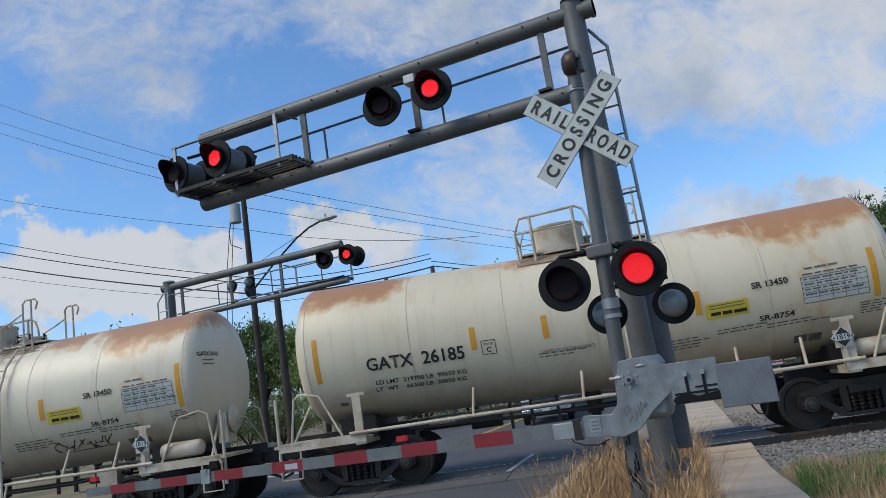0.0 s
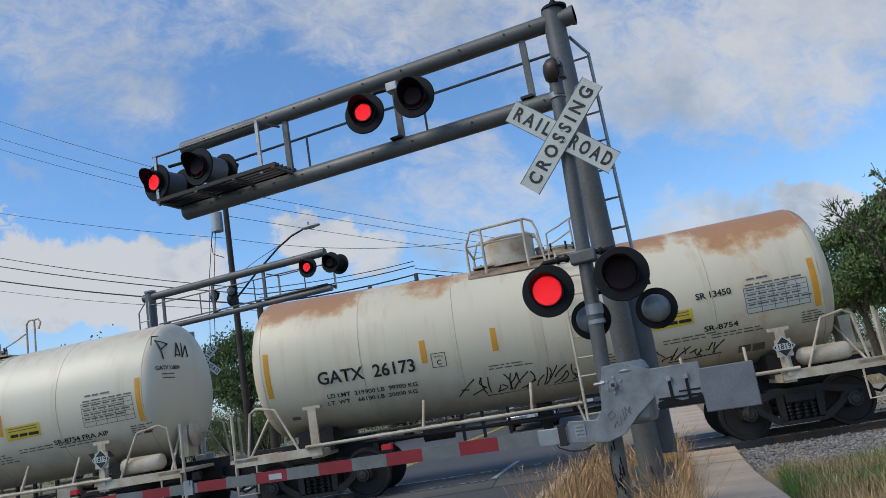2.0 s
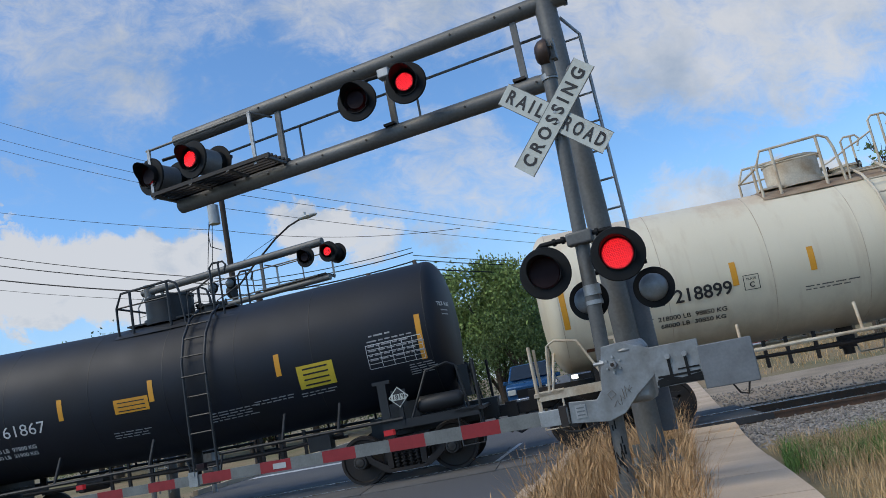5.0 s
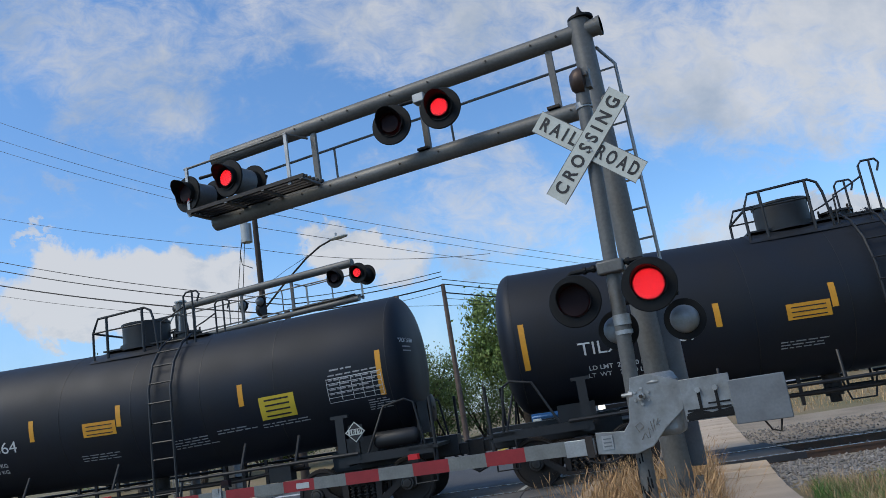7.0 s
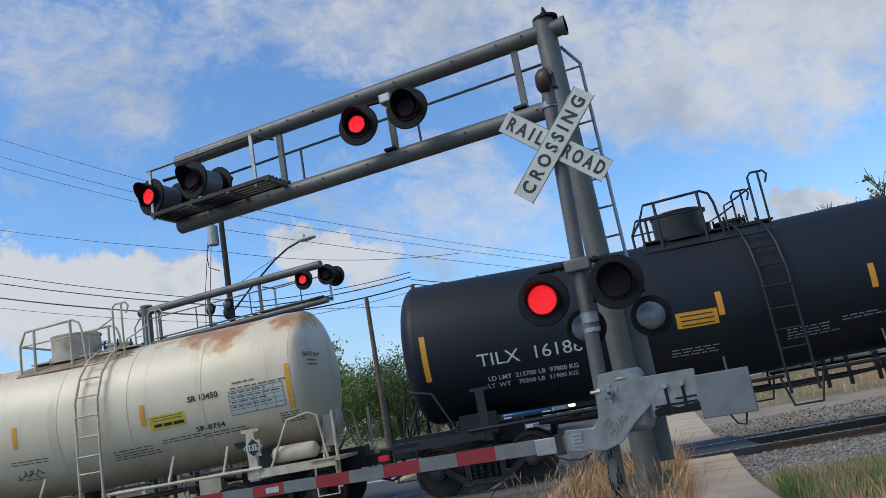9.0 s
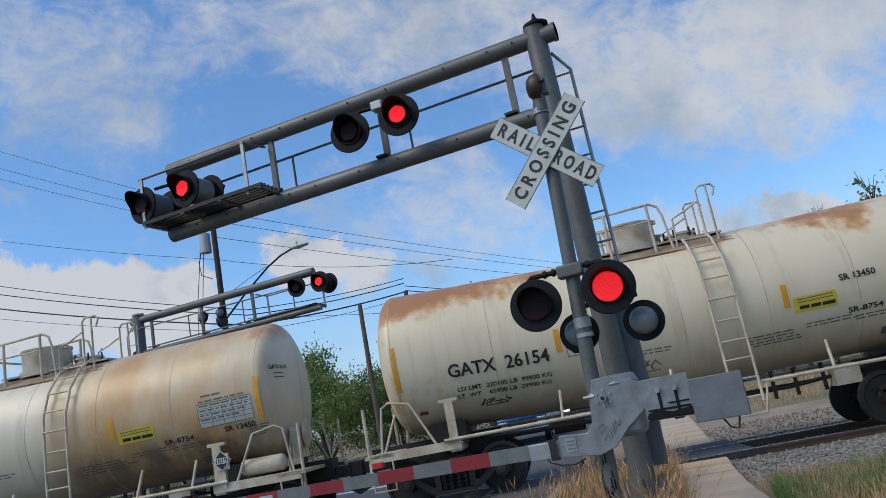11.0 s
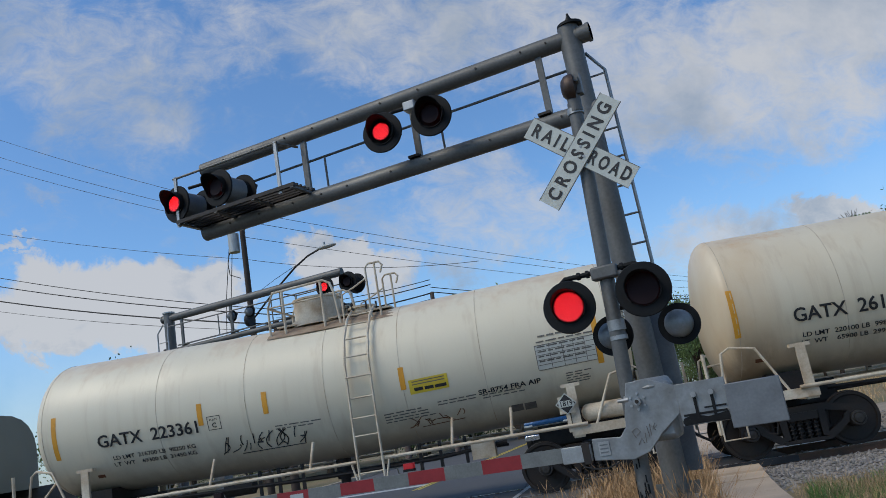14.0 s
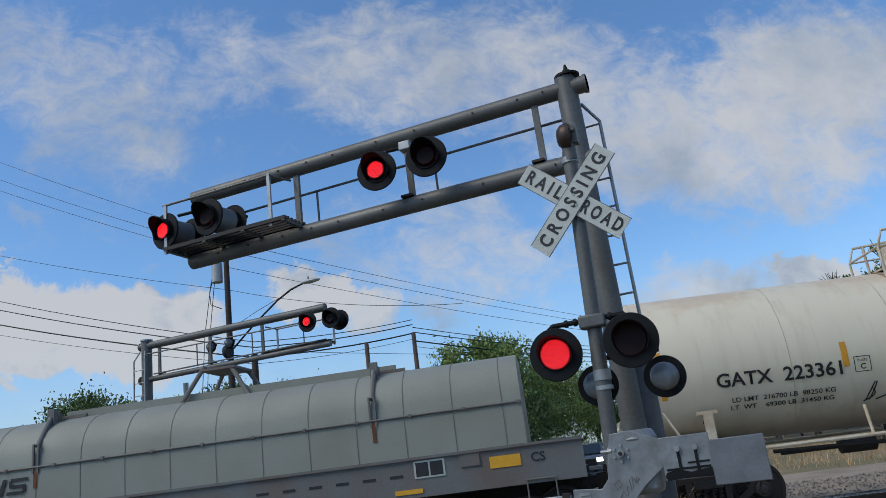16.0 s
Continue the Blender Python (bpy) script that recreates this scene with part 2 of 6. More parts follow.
M = dict(
    steel=mat("weathered_aluminium_paint", (0.138, 0.137, 0.130), 0.5, 0.2, 0.4, 1.5, 30, 0.2, tone=(0.095, 0.093, 0.088)),
    galv=mat("galvanised_steel", (0.36, 0.37, 0.37), 0.45, 0.6, 0.25, 5, 60),
    silver=mat("silver_enamel", (0.255, 0.275, 0.285), 0.45, 0.3, 0.35, 5, 40, 0.3, tone=(0.16, 0.165, 0.165)),
    cwgrey=mat("grey_enamel", (0.155, 0.17, 0.185), 0.5, 0.1, 0.25, 4, 40),
    black=mat("matt_black_paint", (0.006, 0.007, 0.008), 0.65, 0.0, 0.3, 6, 50, spec=0.25),
    darksteel=mat("dark_greasy_steel", (0.014, 0.012, 0.011), 0.6, 0.2, 0.5, 4, 35, 0.3, tone=(0.032, 0.022, 0.016)),
    bearing=mat("dusty_bearing_steel", (0.05, 0.046, 0.042), 0.6, 0.2, 0.4, 8, 50, 0.2, tone=(0.028, 0.024, 0.02)),
    rail=mat("rail_steel", (0.10, 0.065, 0.045), 0.55, 0.4, 0.4, 6, 60, tone=(0.16, 0.08, 0.045)),
    railtop=mat("polished_rail_head", (0.55, 0.55, 0.56), 0.25, 0.9, 0.15, 6, 60),
    white=mat("reflective_white_sheeting", (0.52, 0.545, 0.50), 0.6, 0, 0.18, 5, 50, 0.03),
    red=mat("reflective_red_sheeting", (0.23, 0.009, 0.014), 0.6, 0, 0.2, 5, 50, 0.03),
    greystripe=mat("faded_white_sheeting", (0.15, 0.16, 0.155), 0.6, 0, 0.3, 5, 50, 0.03),
    letter=mat("black_lettering", (0.018, 0.018, 0.02), 0.6, 0, 0.2, 8, 40, 0),
    faintletter=mat("worn_black_lettering", (0.16, 0.145, 0.125), 0.6, 0, 0.3, 8, 40, 0),
    wletter=mat("white_lettering", (0.62, 0.64, 0.65), 0.6, 0, 0.1, 8, 40, 0),
    fwletter=mat("worn_white_lettering", (0.36, 0.37, 0.38), 0.6, 0, 0.2, 8, 40, 0),
    yellow=mat("yellow_reflective_stripe", (0.72, 0.33, 0.025), 0.5, 0, 0.15, 6, 40, 0),
    sticker=mat("yellow_sticker", (0.68, 0.50, 0.04), 0.5, 0, 0.12, 6, 40, 0),
    panelwhite=mat("pale_data_panel", (0.56, 0.56, 0.50), 0.5, 0, 0.08, 6, 40, 0),
    lens_dark=mat("dark_red_lens", (0.012, 0.003, 0.005), 0.6, 0, 0.2, 6, 60, spec=0.2),
    lens_lit=mat("lit_red_lens", (0.25, 0.004, 0.008), 0.5, 0, 0.1, 6, 60, 0, emit=(1.0, 0.003, 0.008, 0.12)),
    bell=mat("bell_bronze_dark", (0.07, 0.045, 0.035), 0.45, 0.5, 0.3, 5, 30),
    asphalt=mat("asphalt", (0.088, 0.087, 0.088), 0.85, 0, 0.3, 0.35, 90, 0.5, 0.006, tone=(0.115, 0.112, 0.11)),
    panelconc=mat("crossing_concrete", (0.13, 0.125, 0.12), 0.85, 0, 0.25, 1.2, 60, 0.3),
    rubber=mat("crossing_rubber", (0.035, 0.035, 0.037), 0.7, 0, 0.3, 2, 50, 0.3),
    conc=mat("sidewalk_concrete", (0.57, 0.44, 0.315), 0.9, 0, 0.2, 1.3, 70, 0.4, 0.003, rnd=0.06),
    marking=mat("road_marking", (0.60, 0.60, 0.58), 0.8, 0, 0.25, 3, 40, 0.2),
    stone=mat("ballast_stone", (0.27, 0.245, 0.22), 0.9, 0, 0.3, 6, 60, 0.3, rnd=-0.45),
    gravelbed=mat("gravel_bed", (0.30, 0.265, 0.225), 0.95, 0, 0.45, 1.5, 25, 0.9, 0.03, tone=(0.30, 0.27, 0.22)),
    lotgravel=mat("pale_gravel", (0.36, 0.29, 0.21), 0.95, 0, 0.4, 0.8, 22, 0.9, 0.03, tone=(0.25, 0.20, 0.145)),
    earth=mat("dry_grassy_earth", (0.28, 0.20, 0.11), 0.95, 0, 0.4, 0.25, 14, 0.9, 0.03, tone=(0.15, 0.14, 0.06)),
    dry=mat("dry_weeds", (0.50, 0.30, 0.14), 0.85, 0, 0.25, 2, 30, 0, rnd=-0.4),
    green=mat("green_grass", (0.15, 0.26, 0.055), 0.8, 0, 0.3, 2, 30, 0, rnd=-0.4),
    straw=mat("pale_dry_grass", (0.55, 0.37, 0.185), 0.85, 0, 0.25, 2, 30, 0, rnd=-0.35),
    wood=mat("creosoted_pole", (0.055, 0.04, 0.032), 0.85, 0, 0.35, 2, 30, 0.4),
    palewood=mat("weathered_pole", (0.16, 0.11, 0.085), 0.85, 0, 0.35, 2, 30, 0.4),
    wire=mat("cable_sheath", (0.015, 0.015, 0.016), 0.7, 0, 0.1, 5, 30, 0),
    transf=mat("transformer_paint", (0.42, 0.44, 0.44), 0.5, 0.2, 0.15, 4, 40),
    bark=mat("bark", (0.09, 0.065, 0.045), 0.95, 0, 0.4, 6, 30, 0.6),
    leaf=mat("leaves", (0.19, 0.265, 0.065), 0.65, 0, 0.25, 0.6, 10, 0, rnd=-0.45),
    leafd=mat("dark_leaves", (0.115, 0.175, 0.05), 0.65, 0, 0.25, 0.6, 10, 0, rnd=-0.45),
    coil=mat("hood_grey_paint", (0.255, 0.265, 0.225), 0.6, 0.0, 0.22, 0.7, 40, 0.06, tone=(0.22, 0.222, 0.18)),
    coilbody=mat("coil_car_frame_paint", (0.15, 0.155, 0.15), 0.6, 0.05, 0.3, 1.2, 30, 0.1, tone=(0.15, 0.12, 0.10)),
    rust=mat("bare_rust", (0.19, 0.075, 0.035), 0.85, 0.1, 0.45, 5, 40, 0.3),
    carblue=mat("blue_car_paint", (0.014, 0.07, 0.17), 0.25, 0.3, 0.08, 3, 40, 0),
    carsilver=mat("dark_silver_car_paint", (0.13, 0.14, 0.15), 0.25, 0.5, 0.08, 3, 40, 0),
    cargrey=mat("white_car_paint", (0.65, 0.66, 0.67), 0.3, 0.0, 0.05, 3, 40, 0),
    glass=mat("dark_car_glass", (0.02, 0.025, 0.03), 0.08, 0, 0.1, 3, 40, 0),
    tyre=mat("tyre_rubber", (0.02, 0.02, 0.02), 0.85, 0, 0.2, 6, 40, 0.2),
    chrome=mat("bright_metal", (0.6, 0.6, 0.6), 0.2, 0.9, 0.1, 6, 40, 0),
    headlight=mat("lit_headlight", (0.8, 0.8, 0.75), 0.2, 0, 0.05, 6, 40, 0, emit=(1.0, 0.93, 0.75, 2.0)),
    signyellow=mat("yellow_billboard", (0.72, 0.60, 0.14), 0.6, 0, 0.1, 2, 30, 0),
    orange=mat("yellow_safety_bar", (0.72, 0.37, 0.02), 0.6, 0, 0.12, 6, 40, 0),
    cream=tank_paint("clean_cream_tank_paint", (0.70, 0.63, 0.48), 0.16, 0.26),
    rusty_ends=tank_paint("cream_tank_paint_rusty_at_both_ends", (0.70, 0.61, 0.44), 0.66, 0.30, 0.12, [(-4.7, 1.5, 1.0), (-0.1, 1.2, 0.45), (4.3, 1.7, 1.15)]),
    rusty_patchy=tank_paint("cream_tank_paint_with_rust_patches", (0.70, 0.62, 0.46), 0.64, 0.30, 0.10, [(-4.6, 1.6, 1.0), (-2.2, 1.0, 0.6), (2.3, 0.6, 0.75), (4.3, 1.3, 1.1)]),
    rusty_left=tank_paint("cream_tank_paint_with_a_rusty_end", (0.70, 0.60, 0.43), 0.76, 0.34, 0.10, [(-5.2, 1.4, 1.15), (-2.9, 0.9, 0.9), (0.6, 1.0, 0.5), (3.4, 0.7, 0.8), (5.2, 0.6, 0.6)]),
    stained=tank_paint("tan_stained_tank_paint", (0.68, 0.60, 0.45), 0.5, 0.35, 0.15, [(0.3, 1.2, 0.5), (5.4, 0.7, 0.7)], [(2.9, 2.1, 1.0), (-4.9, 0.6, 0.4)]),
    pan=mat("stained_brown_pan", (0.36, 0.27, 0.18), 0.7, 0, 0.35, 2.5, 30, 0.1, tone=(0.20, 0.13, 0.08)),
    trim=mat("dirty_cream_paint", (0.62, 0.55, 0.43), 0.55, 0, 0.3, 3, 30, 0.1, tone=(0.42, 0.31, 0.20)),
    blacktank=mat("satin_black_tank_paint", (0.009, 0.013, 0.022), 0.55, 0.0, 0.3, 0.9, 40, 0.05, tone=(0.013, 0.014, 0.017), spec=0.3),
    blacktrim=mat("black_trim_paint", (0.014, 0.015, 0.017), 0.5, 0, 0.3, 3, 30, 0.1),
)


# ---- mesh helpers ----
class Geo:
    """Vertices and faces gathered in lists."""

    def __init__(self):
        self.v, self.f, self.mi, self.slot = [], [], [], 0

    def add(self, vs, fs):
        o = len(self.v)
        self.v += [tuple(p) for p in vs]
        self.f += [tuple(i + o for i in q) for q in fs]
        self.mi += [self.slot] * len(fs)
        return self

    def box(self, c, s, m=None, taper=1.0):
        vs = [Vector((sx * s[0] / 2 * (taper if sz > 0 else 1), sy * s[1] / 2 * (taper if sz > 0 else 1), sz * s[2] / 2)) for sz in (-1, 1) for sy in (-1, 1) for sx in (-1, 1)]
        if m is not None:
            vs = [m @ p for p in vs]
        return self.add([p + Vector(c) for p in vs], [(0, 2, 3, 1), (4, 5, 7, 6), (0, 1, 5, 4), (2, 6, 7, 3), (0, 4, 6, 2), (1, 3, 7, 5)])

    def tube(self, a, b, r, n=12, r2=None, caps=True):
        a, b = Vector(a), Vector(b)
        r2 = r if r2 is None else r2
        q = (b - a).to_track_quat("Z", "Y")
        ring = [Vector((math.cos(2 * math.pi * i / n), math.sin(2 * math.pi * i / n), 0)) for i in range(n)]
        vs = [a + q @ (p * r) for p in ring] + [b + q @ (p * r2) for p in ring]
        fs = [(i, (i + 1) % n, n + (i + 1) % n, n + i) for i in range(n)]
        if caps:
            fs += [tuple(range(n - 1, -1, -1)), tuple(range(n, 2 * n))]
        return self.add(vs, fs)

    def path(self, pts, r, n=8):
        pts = [Vector(p) for p in pts]
        vs, fs, up = [], [], None
        for k, p in enumerate(pts):
            d = (pts[min(k + 1, len(pts) - 1)] - pts[max(k - 1, 0)]).normalized()
            if up is None:
                up = d.orthogonal().normalized()
            up = (up - d * up.dot(d)).normalized()
            side = d.cross(up)
            vs += [p + (up * math.cos(2 * math.pi * i / n) + side * math.sin(2 * math.pi * i / n)) * r for i in range(n)]
        for k in range(len(pts) - 1):
            fs += [(k * n + i, k * n + (i + 1) % n, (k + 1) * n + (i + 1) % n, (k + 1) * n + i) for i in range(n)]
        fs += [tuple(range(n - 1, -1, -1)), tuple((len(pts) - 1) * n + i for i in range(n))]
        return self.add(vs, fs)

    def lathe(self, prof, m=None, n=32):
        """Turns (along, radius) about the x axis."""
        vs, fs = [], []
        for x, r in prof:
            vs += [Vector((x, r * math.cos(2 * math.pi * i / n), r * math.sin(2 * math.pi * i / n))) for i in range(n)]
        for k in range(len(prof) - 1):
            fs += [(k * n + i, k * n + (i + 1) % n, (k + 1) * n + (i + 1) % n, (k + 1) * n + i) for i in range(n)]
        fs += [tuple(range(n - 1, -1, -1)), tuple((len(prof) - 1) * n + i for i in range(n))]
        return self.add([m @ p if m is not None else p for p in vs], fs)

    def prism(self, pts, y0, y1):
        """A plate with the outline pts (x, z), from y0 to y1."""
        n = len(pts)
        vs = [(x, y0, z) for x, z in pts] + [(x, y1, z) for x, z in pts]
        return self.add(vs, [tuple(range(n)), tuple(range(2 * n - 1, n - 1, -1))] + [(i, n + i, n + (i + 1) % n, (i + 1) % n) for i in range(n)])

    def mesh(self, name, *mats, smooth=0.6):
        me = bpy.data.meshes.new(name)
        me.from_pydata(self.v, [], self.f)
        for m in mats:
            me.materials.append(M[m])
        me.polygons.foreach_set("material_index", self.mi)
        if smooth:
            me.polygons.foreach_set("use_smooth", [True] * len(self.f))
            me.set_sharp_from_angle(angle=smooth)
        me.update()
        return me


def part(name, geo, mats, parent=None, label="", m=None, bevel=0.0, smooth=0.6):
    """One mesh object under a thing or a part."""
    if isinstance(geo, Geo):
        geo = geo.mesh(name, *(mats if isinstance(mats, tuple) else (mats,)), smooth=smooth)
    ob = new(name, geo)
    if parent:
        ob.parent = parent
    if m is not None:
        ob.matrix_basis = m
    if label:
        ob["label"] = label
    if bevel:
        mod = ob.modifiers.new("bevel", "BEVEL")
        mod.width, mod.segments, mod.limit_method = bevel, 2, "ANGLE"
    return ob


def thing(name, m, label, category, group="", kind=""):
    ob = new(name)
    ob.matrix_basis = m
    return tagged(ob, label, category, group, kind)


def letters(text, size, align="CENTER", bold=0.0):
    """The built-in font as a flat mesh in x and y."""
    cu = bpy.data.curves.new("letters", "FONT")
    cu.body, cu.size, cu.align_x, cu.align_y, cu.offset, cu.resolution_u = text, size, align, "CENTER", bold, 3
    ob = bpy.data.objects.new("letters", cu)
    me = bpy.data.meshes.new_from_object(ob)
    bpy.data.objects.remove(ob)
    bpy.data.curves.remove(cu)
    return me


def flat_text(text, size, matname, parent, m, name="lettering", bold=0.0, sx=1.0, width=0.0):
    me = letters(text, size, bold=bold)
    if width:
        xs = [v.co.x for v in me.vertices]
        sx = width / (max(xs) - min(xs))
    me.materials.clear()
    me.materials.append(M[matname])
    for v in me.vertices:
        v.co.x *= sx
    ob = new(name, me)
    ob.parent = parent
    ob.matrix_basis = m
    return ob


# ---- ground heights ----
TR_A = radians(14.5)
TR_O = Vector((3.01, 7.98, -0.27))
TR = Matrix.Translation(TR_O) @ Matrix.Rotation(TR_A, 4, "Z")
RD = Matrix.Translation((-1.55, 0.3, 0)) @ Matrix.Rotation(radians(8), 4, "Z")


def smooth01(a, b, v):
    t = min(1, max(0, (v - a) / (b - a)))
    return t * t * (3 - 2 * t)


def gz(x, y):
    side = (Vector((x, y)) - TR_O.xy).dot(Vector((-math.sin(TR_A), math.cos(TR_A))))
    return -0.27 * smooth01(-10, -3, side)


def sheet(m, us, vs, lift, name, material, kind="structure", label="", cat="", drop=None):
    g = Geo()
    for v in vs:
        for u in us:
            p = m @ Vector((u, v, 0))
            g.v.append((p.x, p.y, gz(p.x, p.y) + lift + (drop(p.x, p.y) if drop else 0)))
    n = len(us)
    for j in range(len(vs) - 1):
        for i in range(n - 1):
            g.f.append((j * n + i, j * n + i + 1, (j + 1) * n + i + 1, (j + 1) * n + i))
            g.mi.append(0)
    return tagged(part(name, g, material), label, cat, kind=kind)


def steps(a, b, n):
    return [a + (b - a) * i / n for i in range(n + 1)]


far = [-3000, -800, -250, -90, -45]
sheet(Matrix(), far + steps(-30, 30, 60) + [45, 90, 250, 800, 3000], far + steps(-30, 40, 70) + [55, 90, 250, 800, 3000], -0.16, "ground", "earth", label="dry grassy earth beside the crossing", cat="ground")
sheet(RD, steps(-10.8, 0, 12), [-300, -100, -60, -40] + steps(-30, 40, 70) + [60, 100, 300], -0.03, "road", "asphalt", label="worn grey asphalt road over the tracks", cat="road")


def kerbs():
    for u, name in ((0.08, "kerb"), (-10.88, "kerb")):
        k = thing(name, Matrix(), "weathered concrete kerb along the road", "kerb", kind="structure")
        for v0, v1 in ((-30, 4.6), (9.8, 60)):
            n = int((v1 - v0) / 1.5)
            for i in range(n):
                v = v0 + (i + 0.5) * 1.5
                p = RD @ Vector((u, v, 0))
                part("kerb_stone", Geo().box((0, 0, 0), (0.16, 1.48, 0.30)), "conc", k, m=Matrix.Translation((p.x, p.y, gz(p.x, p.y) - 0.05)) @ Matrix.Rotation(radians(8), 4, "Z"))


def sidewalk():
    """Concrete slabs that lead to the rails and go on behind them."""
    s = thing("pavement", Matrix(), "pale concrete sidewalk slabs leading to the rails", "sidewalk", kind="structure")
    a = Matrix.Translation((0.97, -2.0, 0)) @ Matrix.Rotation(radians(7), 4, "Z")
    g = Geo().box((0, 0, 0), (1.02, 1.48, 0.16))
    me = g.mesh("slab", "conc", smooth=0)
    for i in range(-6, 30):
        if 6 <= i <= 7:
            continue
        p = a @ Vector((0, i * 1.5 - 0.3, 0))
        dz = gz(*(a @ Vector((0, i * 1.5 + 0.45, 0))).xy) - gz(*(a @ Vector((0, i * 1.5 - 1.05, 0))).xy)
        part("slab", me, "", s, m=Matrix.Translation((p.x, p.y, gz(p.x, p.y) - 0.125 + 0.004 * (i % 3))) @ Matrix.Rotation(radians(7), 4, "Z") @ Matrix.Rotation(math.atan2(dz, 1.5), 4, "X"))


    p = a @ Vector((0, 7.62, 0))
    part("slab", Geo().box((0, 0, 0), (1.02, 0.74, 0.16)), "conc", s, m=Matrix.Translation((p.x, p.y, gz(p.x, p.y) - 0.08)) @ Matrix.Rotation(radians(7), 4, "Z"))


# ---- track ----
def track():
    L = 220
    for side in (-1, 1):
        r = thing("rail", TR @ Matrix.Translation((0, side * 0.75, 0)), "rusty steel rail with a polished head", "rail", "rails of the track", "structure")
        part("web", Geo().box((0, 0, -0.105), (L, 0.018, 0.13)).box((0, 0, -0.165), (L, 0.14, 0.02)), "rail", r)
        part("head", Geo().box((0, 0, -0.022), (L, 0.072, 0.038)), "rail", r)
        part("running_surface", Geo().box((0, 0, -0.001), (L, 0.05, 0.006)), "railtop", r)
    g = Geo()
    for u in steps(-70, 90, 80):
        g.v += [tuple(TR @ Vector((u, y, z))) for y, z in ((-3.4, -0.17), (-2.2, -0.115), (0, -0.15), (2.2, -0.125), (3.4, -0.18))]
    for i in range(80):
        for j in range(4):
            g.f.append((i * 5 + j, (i + 1) * 5 + j, (i + 1) * 5 + j + 1, i * 5 + j + 1)); g.mi.append(0)
    tagged(part("ballast_bed", g, "gravelbed"), "grey crushed stone ballast bed", "ballast", kind="structure")
    ties = thing("sleepers", TR, "dark timber sleepers under the rails", "sleepers", kind="structure")
    me = Geo().box((0, 0, 0), (0.23, 2.6, 0.16)).mesh("sleeper", "wood", smooth=0)
    for i in range(60):
        u = -1.2 + i * 0.52
        part("sleeper", me, "", ties, m=Matrix.Translation((u, 0, -0.225)))
    rng = random.Random(4)
    g = Geo()
    for i in range(21000):
        u = rng.uniform(-3.3, 13) if i % 4 else rng.uniform(-45, -14.5)
        w = rng.uniform(-1.0, 7.0) if i % 3 == 0 else rng.uniform(-4.1, -1.0)
        if abs(abs(w) - 0.75) < 0.08:
            continue
        r = rng.uniform(0.018, 0.045)
        base = -0.17 + 0.05 * smooth01(3.4, 2.2, abs(w)) - 0.03 * smooth01(2.2, 0, abs(w)) + 0.07 * smooth01(2.4, 3.2, w)
        c = TR @ Vector((u, w, base + r * 0.4))
        pts = [Vector((rng.uniform(0.6, 1.1) * a, rng.uniform(0.6, 1.1) * b, rng.uniform(0.5, 0.9) * e)) * r for a, b, e in ((1, 0, 0), (-1, 0, 0), (0, 1, 0), (0, -1, 0), (0, 0, 1), (0, 0, -1))]
        g.add([c + p for p in pts], [(0, 2, 4), (2, 1, 4), (1, 3, 4), (3, 0, 4), (2, 0, 5), (1, 2, 5), (3, 1, 5), (0, 3, 5)])
    tagged(part("ballast_stones", g, "stone", smooth=0), "loose grey ballast stones along the rails", "ballast", kind="stuff")
    sheet(TR, steps(-4.5, 45, 16), [2.6, 3.2, 4.5, 6, 8, 11], -0.12, "gravel_lot", "lotgravel", label="pale gravel lot beyond the rails", cat="gravel", drop=lambda x, y: 0.03 * noise.noise(Vector((x * 0.6, y * 0.6, 3))))
    # crossing panels
    c = thing("crossing_surface", TR, "dark concrete and rubber crossing panels between the rails", "crossing", kind="structure")
    for w0, w1 in ((-1.9, -0.83), (-0.66, 0.66), (0.83, 1.9)):
        me = Geo().box((0, 0, 0), (2.42, w1 - w0, 0.2)).mesh("panel", "panelconc", smooth=0)
        for i in range(7 if w0 > -1 else 6):
            part("panel", me, "", c, m=Matrix.Translation((-18.1 + i * 2.44, (w0 + w1) / 2, -0.108 + 0.003 * (i % 2))))
    for w in (-0.825, -0.668, 0.668, 0.825):
        part("flangeway_strip", Geo().box((-10.75, w, -0.06), (17.2, 0.012, 0.11)), "rubber", c)
    for k, (u0, v0, u1, v1) in enumerate(((-1.5, 5.5, -1.5, 8.3), (-5.35, -30, -5.35, 1.7), (-5.2, -30, -5.2, 1.7), (-10.5, 12.2, -5.4, 12.2), (-5.35, 10.9, -5.35, 60), (-5.2, 10.9, -5.2, 60))):
        wid = 0.5 if v0 == v1 else 0.1
        us, vs = (steps(u0, u1, 8), [v0 - wid / 2, v0 + wid / 2]) if v0 == v1 else ([u0 - wid / 2, u0 + wid / 2], steps(v0, v1, 40))
        sheet(RD, us, vs, 0.0 if k == 0 else -0.024, "road_marking", "marking" if v0 == v1 or k == 0 else "sticker", label="worn painted road marking", cat="road marking")


